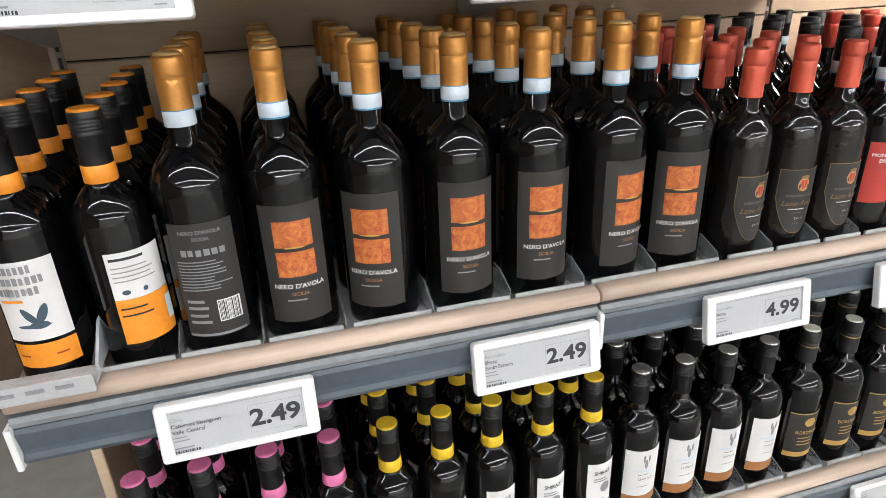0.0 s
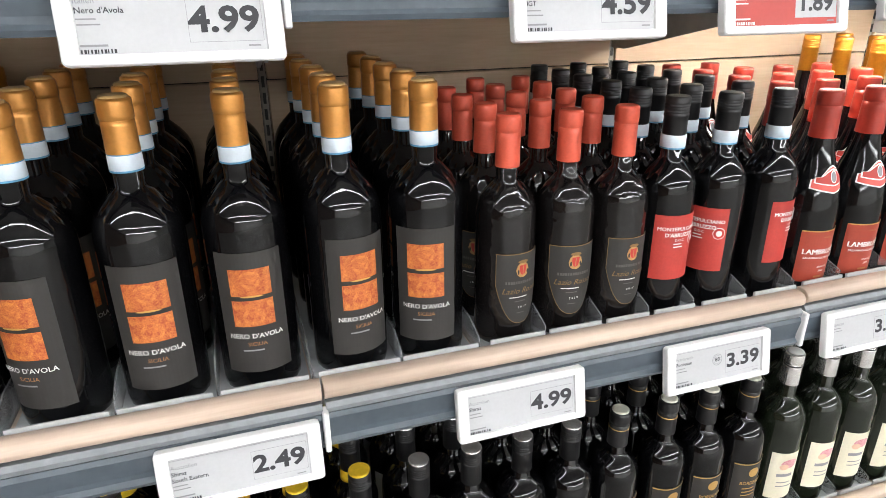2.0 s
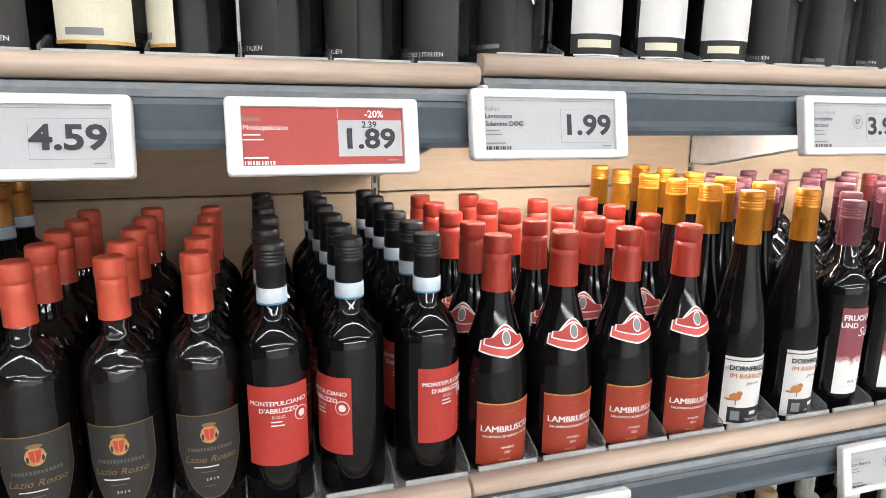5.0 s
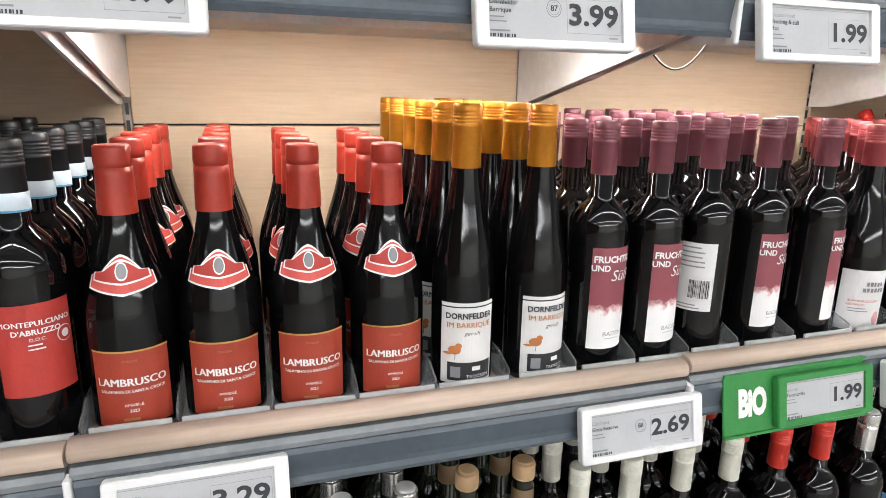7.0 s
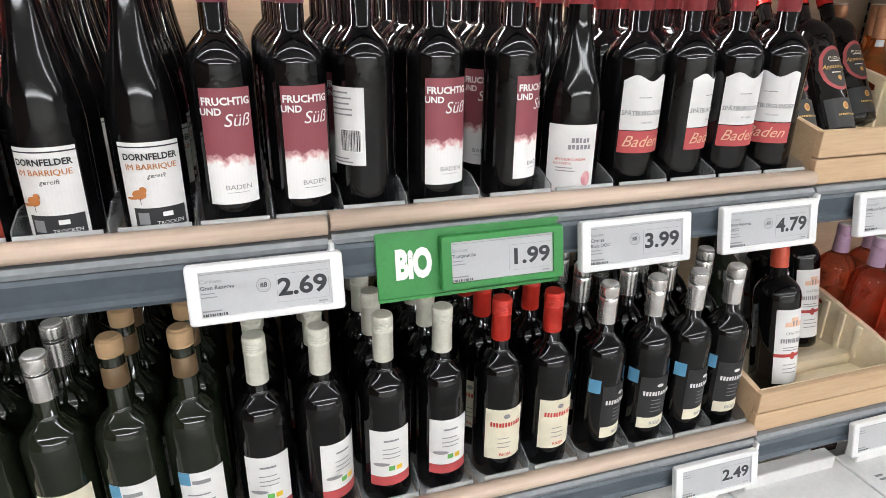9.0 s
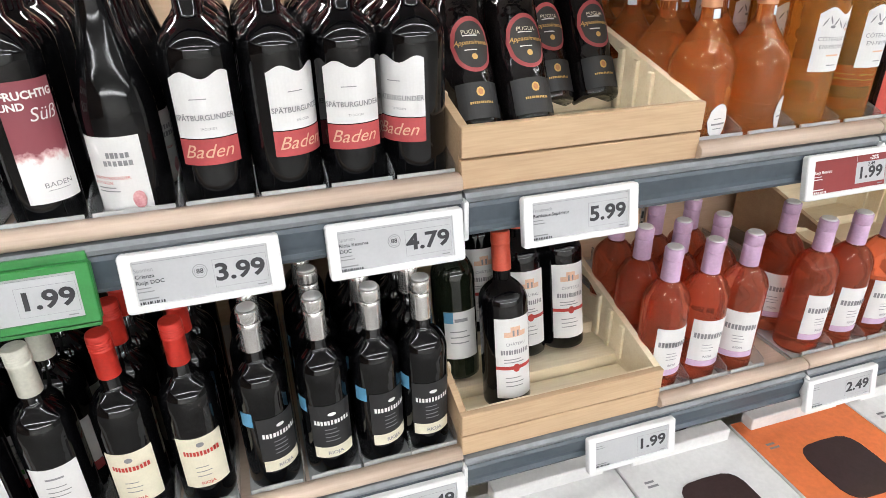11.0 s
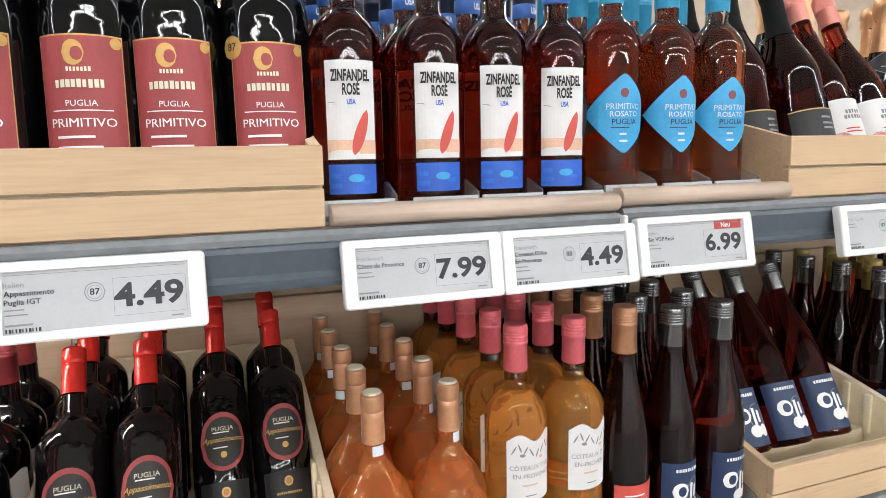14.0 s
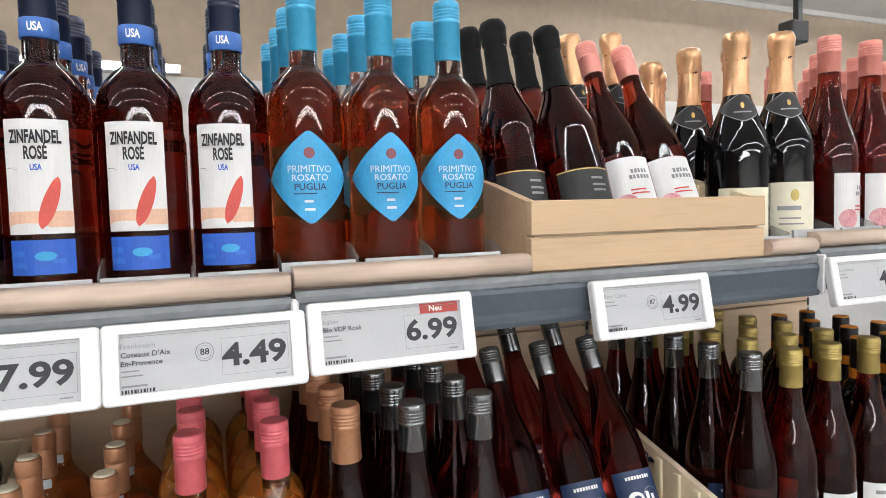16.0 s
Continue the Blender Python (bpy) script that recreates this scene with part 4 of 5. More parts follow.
kind("rosado", "pink rosé wine bottle with white label and lilac cap", BORD(0.262, 0.0385), ROSE_PINK, ("cork", 0.204, LILAC_CAP, WHITE_PAPER, []),
     {"front_label": [("r", -0.032, 0.032, 0.046, 0.128, WHITE_PAPER), ("r", -0.032, 0.032, 0.034, 0.046, LILAC_CAP), *blocks(-0.027, 0.027, 0.097, 0.0105, 10, GREY_INK), *bars(-0.012, 0.012, (0.080, 0.074, 0.068), 0.0012, GREY_INK), ("t", "RIOJA", 0, 0.056, 0.006, GREY_INK, 0.02)],
      "cap_print": [("r", -0.02, 0.02, 0.207, 0.214, MAUVE_CAP)]}, name="rose_wine_bottle")
kind("cream_low", "dark wine bottle with low cream label", BORD(0.300, 0.038), RED_WINE, ("cork", 0.24, GOLD_FOIL, None, []),
     {"front_label": [("r", -0.034, 0.034, 0.028, 0.115, CREAM_PAPER), *bars(-0.022, 0.022, (0.036,), 0.006, GREY_INK), ("r", -0.034, 0.034, 0.026, 0.029, GOLD_INK)]})
kind("black_low", "dark wine bottle with low black label", BORD(0.300, 0.038), RED_WINE, ("cork", 0.24, BLACK_CAP, None, []),
     {"front_label": [("r", -0.034, 0.034, 0.012, 0.12, CHARCOAL), ("t", "2023 | ITALIEN", 0, 0.028, 0.0060, WHITE_INK)]})
kind("script_low", "dark wine bottle with low black and white label", BORD(0.300, 0.038), RED_WINE, ("cork", 0.24, BLACK_CAP, None, []),
     {"front_label": [("r", -0.034, 0.034, 0.024, 0.044, BLACK_PAPER), ("r", -0.034, 0.034, 0.044, 0.11, WHITE_PAPER), ("r", -0.03, 0.03, 0.022, 0.0235, WHITE_INK), *bars(-0.026, 0.026, (0.034,), 0.008, CREAM_PAPER)]})


# ---- the store round the shelves ----
BACK = 0.53
JOINTS = (-0.645, 0.010, 0.675, 1.345, 2.043, 2.702, 3.393, 4.06)
LEVELS = {"low": (0.604, 0.606, 0.610, 0.614, 0.617, 0.618, 0.618), "middle": (1.049, 1.050, 1.053, 1.057, 1.057, 1.057, 1.056),
          "upper": (1.486, 1.493, 1.504, 1.502, 1.502, 1.507, 1.514)}


def lev(level, x):
    """The height of a shelf in the bay at x; each bay hangs a few millimetres differently."""
    return LEVELS[level][sum(x >= j for j in JOINTS[1:-1])]


structure = dict(kind="structure")
tagged(part("floor", Geo().box(-6, 14, -11.2, 4.3, -0.1, 0.0, FLOOR_M)), "polished grey tiled shop floor", "floor", **structure)
tagged(part("ceiling", Geo().box(-6, 14, -11.2, 4.3, 3.55, 3.65, CEIL_M)), "white panelled shop ceiling", "ceiling", **structure)
tagged(part("wall_north", Geo().box(-6, 14, 4.1, 4.3, 0, 3.55, WALL_M)), "beige shop wall behind the shelves", "wall", **structure)
# unseen closing wall, made pale so that its reflection lifts the dark glass
tagged(part("wall_south", Geo().box(-6, 14, -11.2, -11.0, 0, 3.55, WALL_W)), "plain pale shop wall", "wall", **structure)
tagged(part("wall_west", Geo().box(-6.2, -6, -11.2, 4.3, 0, 3.55, WALL_B)), "brown shop wall", "wall", **structure)
tagged(part("wall_east", Geo().box(14, 14.2, -11.2, 4.3, 0, 3.55, WALL_W)), "plain pale shop wall", "wall", **structure)
tagged(part("trim", Geo().box(-6, 14, 4.07, 4.1, 3.50, 3.55, SHELF_STEEL)), "white strip along the top of the wall", "trim", **structure)
tagged(part("trim", Geo().box(-6, 14, 3.95, 4.1, 0.0, 2.52, WALL_W)), "pale panelling along the wall", "trim", **structure)

# added brown backdrop in place of the unidentified dark things left of the rack
tagged(part("wall_1", Geo().box(-1.55, -1.45, -0.35, 4.09, 0, 2.2, WALL_B)), "brown partition wall beyond the rack", "wall", **structure)

# rows of strip lights under the ceiling, along the rack
def strip_light(x, y, half):
    lamp = thing("strip_light", "lit white strip light under the ceiling", "ceiling light", "rows of strip lights", m=pose(x, y, 3.30))
    part("housing", Geo().box(-0.76, 0.76, -half - 0.015, half + 0.015, 0.0, 0.05, LAMP_BODY, 0.006), lamp)
    part("diffuser", Geo().box(-0.75, 0.75, -half, half, -0.022, -0.001, LAMP_ON, 0.004), lamp, "glowing diffuser")
    for s in (-0.6, 0.6):
        part("hanger", Geo().box(s - 0.004, s + 0.004, -0.004, 0.004, 0.05, 0.25, SHELF_STEEL), lamp)


# the wide row at y -9 is added, unseen, to throw light under the shelves
for y, first, half in ((-9.0, 0, 0.42), (-4.2, 0, 0.09), (-1.3, 0, 0.045), (1.3, 0, 0.05), (3.0, 6, 0.04)):
    for k in range(first, 9):
        strip_light(-3.6 + 1.66 * k, y, half)
lamp = thing("wall_light", "lit strip light along the top of the wall panelling", "wall light", m=pose(1.6, 3.93, 2.56))
part("housing", Geo().box(-1.0, 1.0, -0.03, 0.03, -0.03, 0.03, LAMP_BODY, 0.004), lamp)
part("diffuser", Geo().box(-0.98, 0.98, -0.036, -0.031, -0.02, 0.02, LED_ON), lamp, "glowing diffuser")

# ceiling pole with a small black box, and a hanging sign
pole = thing("ceiling_pole", "thin black pole with a small box hanging from the ceiling", "pole", m=pose(5.85, 2.0, 0))
part("rod", Geo().box(-0.018, 0.018, -0.018, 0.018, 2.53, 3.549, CABLE, 0.003), pole)
part("box", Geo().box(-0.10, 0.03, -0.05, 0.05, 2.47, 2.59, CABLE, 0.008), pole)
sign = thing("hanging_sign", "dark grey sign board hanging from the ceiling", "sign", m=pose(6.25, 3.3, 3.36))
part("board", Geo().box(0, 0.55, -0.012, 0.012, 0.0, 0.17, RAIL, 0.004), sign)
g = Geo()
printed(g, [("t", "1", 0.08, 0.09, 0.09, WHITE_INK, 0.03)], lambda u, z, lift: (u, -0.0125 - lift, z))
part("lettering", g, sign, "white figure")
for x in (0.1, 0.45):
    part("wire", Geo().box(x - 0.003, x + 0.003, -0.003, 0.003, 0.17, 0.189, CABLE), sign)


# ---- shelving ----
def shelf(x0, x1, level, back=BACK, led=False, nose=((0, 1),), bracket=0.105):
    """One steel shelf: deck, oak nose where there is no crate, price rail, two brackets."""
    z = lev(level, (x0 + x1) / 2)
    s = thing("shelf", "steel shelf with oak nose and blue-grey price rail", "shelf", "shelves of the wine rack", m=pose(x0, 0, z))
    w = x1 - x0
    part("deck", Geo().box(0.003, w - 0.003, 0.012, back - 0.004, -0.028, -0.003, SHELF_STEEL, 0.002), s)
    part("deck_cover", Geo().box(0.004, w - 0.004, 0.019, back - 0.006, -0.003, 0.0, OAK_NOSE), s)
    rail = part("price_rail", Geo().extrude([(0.010, -0.016), (0.010, -0.053), (-0.004, -0.055), (-0.006, -0.050), (-0.001, -0.046), (-0.001, -0.040), (-0.005, -0.018), (-0.002, -0.013)], 0, 0.004, w - 0.004, RAIL), s)
    part("rail_lip", Geo().extrude([(0.012, -0.001), (0.012, -0.014), (-0.002, -0.012), (-0.003, -0.006), (0.001, -0.001)], 0, 0.002, w - 0.002, RAIL_LIP), s)
    part("end_clip", Geo().box(-0.003, 0.0035, -0.010, 0.006, -0.060, -0.008, TAG_WHITE, 0.0015), rail)
    for a, b in nose:
        arc = [(0.018, 0.001), (0.018, 0.022)] + [(0.009 - 0.012 * math.sin(t), 0.0115 + 0.0105 * math.cos(t)) for t in [math.pi * k / 8 for k in range(9)]]
        part("oak_nose", Geo().extrude(arc, 0, max(0.0015, a), min(b, w) - 0.0015 if b < 1 else w - 0.0015, OAK_NOSE, True), s)
    for x in (0.006, w - 0.006):
        prof = [(0.05, -0.028), (back - 0.006, -0.028), (back - 0.006, -0.028 - bracket), (back - 0.05, -0.028 - bracket), (0.06, -0.046)]
        part("bracket", Geo().extrude(prof, 0, x - 0.0025, x + 0.0025, SHELF_STEEL), s)
    if led:
        # second box: a fin added to keep the strip's light off the front caps
        strip = part("led_strip", Geo().box(0.02, w - 0.02, 0.176, 0.215, -0.0315, -0.0285, LAMP_BODY, 0.002).box(0.02, w - 0.02, 0.172, 0.1755, -0.046, -0.0285, LAMP_BODY), s, "white strip light under the shelf")
        part("led_cover", Geo().box(0.03, w - 0.03, 0.181, 0.210, -0.0340, -0.0318, LED_ON), strip, "glowing cover")
    return s


for i, (a, b) in enumerate(zip(JOINTS, JOINTS[1:])):
    w = b - a
    shelf(a, b, "upper", led=i in (2, 3), nose={3: ((0, 0.30),), 4: ((0.332, 1),), 5: ((0, 0.255), (0.605, 1))}.get(i, ((0, 1),)))
    shelf(a, b, "middle", nose={4: ((0.338, 1),), 5: ((0, 0.262), (0.605, 1))}.get(i, ((0, 1),)))
    shelf(a, b, "low", nose={4: ((0.350, 1),), 5: ((0, 0.24), (0.585, 1))}.get(i, ((0, 1),)))
    base = thing("shelf", "deep bottom shelf of the wine rack", "shelf", "shelves of the wine rack", m=pose(a, 0, 0))
    part("deck", Geo().box(0.003, w - 0.003, -0.27, BACK - 0.004, 0.13, 0.16, SHELF_STEEL, 0.002), base)
    part("kick_board", Geo().box(0.003, w - 0.003, -0.25, -0.238, 0.0, 0.13, RAIL), base)
    back = thing("wall_oak", "light oak decor wall panels behind the shelves", "wall panel", kind="structure", m=pose(a, BACK, 0))
    # dark sheet added to stop light from behind showing in the seams
    part("backing", Geo().box(0.0, w, 0.017, 0.022, 0.0, 1.56, DARK_STEEL), back)
    for z0, z1 in ((0.02, 0.44), (0.443, 0.883), (0.886, 1.326), (1.329, 1.56)):
        part("panel", Geo().box(0.007, w - 0.007, 0.0, 0.016, z0, z1, OAK_BACK, 0.0015), back)
SLOT = Geo().box(-0.0025, 0.0025, -0.0012, 0.0005, 0.0, 0.018, DARK_STEEL).mesh("slot")
for x in JOINTS:
    up = thing("shelf_upright", "slotted steel upright between shelf bays", "upright", "uprights of the wine rack", m=pose(x, BACK + 0.004, 0))
    part("post", Geo().box(-0.0058, 0.0058, 0.0, 0.03, 0.0, 1.57, UPRIGHT, 0.001), up)
    for k in range(36):
        part("slot", SLOT, up, m=pose(0, 0, 0.56 + k * 0.027))

end = thing("end_panel", "light oak end panel of the wine rack", "panel", m=pose(JOINTS[0], 0, 0))
for z0, z1 in ((0.02, 0.60), (0.606, 1.04), (1.05, 1.47)):
    part("panel", Geo().box(-0.028, -0.012, 0.24, BACK, z0, z1, OAK_BACK, 0.0015), end)

# a loose cable under the upper shelf
cu = bpy.data.curves.new("cable", "CURVE")
cu.dimensions, cu.bevel_depth, cu.bevel_resolution = "3D", 0.0014, 2
sp = cu.splines.new("POLY")
sp.points.add(16)
for k in range(17):
    t = k / 16
    sp.points[k].co = (1.36 + 0.11 * t, 0.18, 1.475 - 0.052 * math.sin(math.pi * t) ** 0.7, 1)
cu.materials.append(CABLE)
ob = new("cable", cu)
me = bpy.data.meshes.new_from_object(ob.evaluated_get(bpy.context.evaluated_depsgraph_get()))
bpy.data.objects.remove(ob)
tagged(part("cable", me), "black cable hanging in a loop under a shelf", "cable")


# ---- lane trays ----
def lane(x, w, level, front=0.020):
    """A lane of the bottle tray: floor, thin divider on its far side, low front lip."""
    z = lev(level, x)
    if ("lane", round(w, 3)) in BUILT:
        return copy_thing(BUILT["lane", round(w, 3)], pose(x, 0, z))
    t = thing("bottle_tray", "grey plastic bottle lane with clear divider", "shelf tray", "bottle lanes", m=pose(x, 0, z))
    part("tray_floor", Geo().box(-w / 2 + 0.001, -w / 2 + 0.022, front + 0.006, 0.505, 0.001, 0.004, TRAY).box(w / 2 - 0.022, w / 2 - 0.002, front + 0.006, 0.505, 0.001, 0.004, TRAY), t)
    part("front_lip", Geo().extrude([(front, 0.010), (front + 0.004, 0.006), (front + 0.005, 0.0245), (front + 0.002, 0.025)], 0, -w / 2 + 0.004, w / 2 - 0.004, TRAY_LIP), t)
    part("divider", Geo().extrude([(front + 0.008, 0.004), (0.50, 0.004), (0.50, 0.040), (front + 0.045, 0.040), (front + 0.010, 0.028)], 0, w / 2 - 0.0008, w / 2 + 0.0008, DIVIDER), t)
    BUILT["lane", round(w, 3)] = t
    return t


tray_end = thing("tray_end", "grey slotted plastic end piece of a bottle tray", "shelf tray", m=pose(JOINTS[0] - 0.008, 0, lev("middle", JOINTS[0])))
part("front_plate", Geo().box(0.0, 0.098, -0.012, -0.009, 0.020, 0.040, TRAY_LIP, 0.0008), tray_end)
part("top_plate", Geo().box(0.0, 0.098, -0.009, 0.034, 0.022, 0.0245, TRAY_LIP, 0.0008), tray_end)
part("end_plate", Geo().extrude([(0.018, 0.024), (0.018, 0.034), (0.060, 0.062), (0.120, 0.062), (0.120, 0.024)], 0, 0.094, 0.097, TRAY), tray_end)
for x in (0.012, 0.038, 0.064):
    part("slot", Geo().box(x, x + 0.016, -0.0130, -0.0118, 0.030, 0.034, GREY_INK), tray_end)

dice = random.Random(11)


def row(level, spec, y0=None):
    """Lanes of bottles. spec: (kind, x, how many deep, turn of the front bottle)."""
    for i, (key, x, deep, turn) in enumerate(spec):
        z = lev(level, x) + 0.0045
        r = KINDS[key][1][1]
        left = spec[i - 1][1] if i else x - 2 * r - 0.008
        right = spec[i + 1][1] if i + 1 < len(spec) else x + 2 * r + 0.008
        w = max(2 * r + 0.002, min(right - x, x - left, 0.1))
        lane(x, round(w, 2), level)
        rear = {"nero_back": "nero", "fruchtig_back": "fruchtig", "cormorant_back": "cormorant", "primitivo_medal": "primitivo"}.get(key, key)
        y = (y0 or 0.0) + r + 0.034
        for k in range(deep):
            if y + r > BACK - 0.01:
                break
            bottle(key if k == 0 else rear, x + (dice.uniform(-0.002, 0.002) if k else 0), y, z, turn if k == 0 else dice.uniform(-50, 50))
            y += 2 * r + dice.uniform(0.001, 0.005)


row("middle", [("cormorant", -0.605, 5, 0), ("cormorant_back", -0.520, 5, -32), ("nero_back", -0.437, 4, 0), ("nero", -0.345, 5, 0), ("nero", -0.246, 5, 22), ("nero", -0.147, 5, 0), ("nero", -0.047, 5, 3), ("nero", 0.056, 5, -12), ("nero", 0.152, 5, 18),
               ("duca", 0.250, 5, -12), ("duca", 0.329, 5, 2), ("duca", 0.405, 5, -6), ("monte", 0.476, 6, 0), ("monte", 0.556, 6, 62), ("monte", 0.642, 6, -24),
               ("lambrusco", 0.727, 5, -4), ("lambrusco", 0.813, 5, -3), ("lambrusco", 0.900, 4, 0), ("lambrusco", 0.987, 4, 0), ("dornfelder", 1.075, 6, 6), ("dornfelder", 1.166, 6, -6), ("fruchtig", 1.247, 6, -6), ("fruchtig", 1.326, 6, -12),
               ("fruchtig_back", 1.402, 6, 46), ("fruchtig", 1.490, 6, -8), ("fruchtig", 1.588, 6, -34), ("young_red", 1.678, 5, 22), ("spaet", 1.766, 5, 2), ("spaet", 1.846, 5, -28), ("spaet", 1.925, 5, 2), ("spaet", 2.0035, 5, 42)])
row("middle", [("round_rose", 2.425, 5, -8), ("round_rose", 2.518, 5, -34), ("coteaux", 2.605, 5, -6), ("coteaux", 2.687, 5, -10), ("flute_rose", 2.762, 5, -4), ("blue_label", 2.838, 5, -6), ("blue_label", 2.922, 5, -8)])
row("middle", [("blue_label", 3.35, 5, 0), ("gold_cap_rose", 3.43, 5, 5), ("gold_cap_rose", 3.512, 5, 10), ("gold_cap_rose", 3.60, 5, 10), ("cormorant", 3.69, 5, 10), ("cormorant", 3.77, 5, 0), ("cormorant", 3.86, 5, 0)])
row("upper", [("cream_low", -0.56 + 0.085 * k, 2, 0) for k in range(7)] + [("cream_low", 0.110, 3, 0), ("cream_low", 0.186, 3, 10), ("black_low", 0.262, 3, 0), ("cream_low", 0.342, 3, 0), ("cream_low", 0.418, 3, 70), ("black_low", 0.498, 3, 60), ("black_low", 0.576, 3, 70),
              ("black_low", 0.655, 3, 40), ("black_low", 0.735, 3, 70), ("script_low", 0.822, 3, 0), ("script_low", 0.904, 3, 0), ("script_low", 0.99, 3, 5)] + [("black_low", 1.075 + 0.083 * k, 2, 70) for k in range(7)])
row("upper", [("zinfandel", 2.408, 5, 5), ("zinfandel", 2.500, 5, 3), ("zinfandel", 2.578, 5, 8), ("zinfandel", 2.657, 5, 14), ("rosato", 2.732, 4, 6), ("rosato", 2.814, 4, 3), ("rosato", 2.893, 4, 8)])
row("upper", [("gold_foil", 3.330, 4, 30), ("gold_foil", 3.415, 4, 26), ("pink_cap_rose", 3.51, 4, -8), ("pink_cap_rose", 3.60, 4, 12), ("pink_cap_rose", 3.69, 4, 0), ("pink_cap_rose", 3.78, 4, 0)])
row("low", [("pink_top", -0.575, 4, -5), ("pink_top", -0.498, 4, -5), ("pink_top", -0.416, 4, -5), ("pink_top", -0.336, 4, -5), ("shiraz", -0.258, 5, -4), ("shiraz", -0.182, 5, -4), ("shiraz", -0.107, 5, -4), ("shiraz", -0.027, 5, -4), ("shiraz", 0.053, 5, -8),
            ("stag", 0.134, 5, 0), ("stag", 0.210, 5, -2), ("stag", 0.288, 5, -4), ("stag", 0.366, 5, -6), ("bordeaux", 0.447, 5, 0), ("bordeaux", 0.533, 5, -4), ("bordeaux", 0.610, 5, -4), ("bordeaux", 0.690, 5, -4),
            ("silver_cream", 0.770, 5, 0), ("silver_cream", 0.850, 5, -4), ("silver_cream", 0.930, 5, 0), ("silver_cream", 1.009, 5, -8), ("cork_top", 1.088, 5, 0), ("cork_top", 1.166, 5, -4), ("cream_cap", 1.250, 5, 0), ("cream_cap", 1.331, 5, -30),
            ("cream_cap", 1.417, 5, 0), ("cream_cap", 1.502, 5, -4), ("red_cap", 1.592, 4, 0), ("red_cap", 1.675, 4, -8), ("rioja", 1.768, 4, -28), ("rioja", 1.853, 4, -6), ("rioja", 1.930, 4, -22), ("rioja", 2.003, 4, -6)])
row("low", [("rosado", 2.428, 3, 0), ("rosado", 2.507, 3, 10), ("rosado", 2.586, 3, 28)])
row("low", [("rosado", 2.742, 2, 0), ("rosado", 2.821, 1, 4), ("rosado", 2.900, 1, 4)])


# ---- crates ----
def crate(x, level, w=0.340, depth=0.49, front=0.078):
    """A beech crate open at the top: two boards in front, sloping sides with a hand hole, a stepped floor."""
    z = lev(level, x + 0.1) + 0.001
    c = thing("wooden_crate", "pale beech display crate with stepped floor", "crate", "wooden display crates", m=pose(x, 0.008, z))
    t = 0.011
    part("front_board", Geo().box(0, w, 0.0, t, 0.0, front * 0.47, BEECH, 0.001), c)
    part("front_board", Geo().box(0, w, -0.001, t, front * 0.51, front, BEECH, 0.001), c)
    part("front_backing", Geo().box(t, w - t, t, t + 0.006, 0.002, front - 0.003, LIT_PALE_BEECH), c)
    tall = 0.200
    for x0 in (0.0, w - t):
        ys = [t, 0.20, 0.235, 0.275, 0.31, depth]
        top = lambda y: front + (tall - front) * (y - t) / (depth - t)
        g = Geo()
        for a, b in zip(ys, ys[1:]):
            hole = a >= 0.2 and b <= 0.31
            cuts = [(0.0, top(a), 0.0, top(b))]
            if hole:
                ha = 0.092 if a > 0.2 else 0.100
                hb = 0.092 if b < 0.31 else 0.100
                ta = 0.122 if a > 0.2 else 0.108
                tb = 0.122 if b < 0.31 else 0.108
                cuts = [(0.0, ha, 0.0, hb), (ta, top(a), tb, top(b))]
            for l0, h0, l1, h1 in cuts:
                # the right board takes the brightened inner wood, the left one plain beech
                g.extrude([(a, l0), (b, l1), (b, h1), (a, h0)], 0, x0, x0 + t, LIT_PALE_BEECH if x0 else BEECH)
        part("side_board", g, c)
    for y in (0.100, 0.140, 0.180, 0.360, 0.400):
        part("rib", Geo().box(w - t - 0.006, w - t, y, y + 0.012, 0.03, front + (tall - front) * (y - t) / (depth - t) - 0.004, LIT_PALE_BEECH, 0.001), c)
        part("rib", Geo().box(t, t + 0.006, y, y + 0.012, 0.03, front + (tall - front) * (y - t) / (depth - t) - 0.004, LIT_PALE_BEECH, 0.001), c)
    part("back_board", Geo().box(t, w - t, depth - t, depth, 0, tall, LIT_PALE_BEECH, 0.001), c)
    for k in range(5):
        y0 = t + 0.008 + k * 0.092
        part("floor_step", Geo().extrude([(y0, 0), (min(depth - t, y0 + 0.089), 0), (min(depth - t, y0 + 0.089), 0.014 + 0.010 * k), (y0, 0.026 + 0.010 * k)], 0, t + 0.001, w - t - 0.001, LIT_PALE_BEECH), c)
    return c


crate(2.043, "middle")
crate(2.965, "middle")
crate(2.043, "low", w=0.350)
crate(2.945, "low", w=0.340)
crate(2.030, "upper")
crate(1.686, "upper")
crate(2.960, "upper", w=0.345)


def leaning(level, spec):
    """Bottles that stand on a crate's steps and lean back: kind, x, y and z of the foot above the shelf, lean, turn."""
    for key, x, y, z, lean, turn in spec:
        r = KINDS[key][1][1]
        ob = bottle(key, x, y, lev(level, x) + z + 0.001, turn, lean)
        if lean > 5 and len(KINDS[key][0].split()) < 11:
            tagged(ob, KINDS[key][0] + ", leaning back")


leaning("middle", [("appassimento", 2.098 + dx, 0.105 + 0.095 * k, 0.037 + 0.008 * k, 30, -4) for k in range(3) for dx in (0.0, 0.078)] + [("appassimento", 2.257 + dx, 0.200 + 0.095 * k, 0.038 + 0.008 * k, 30, -4) for k in range(2) for dx in (0.0, 0.077)])
leaning("middle", [("blue_label", 3.02 + 0.085 * i, 0.105 + 0.11 * k, 0.045 + 0.014 * k, 28, 10) for k in range(2) for i in range(3)])
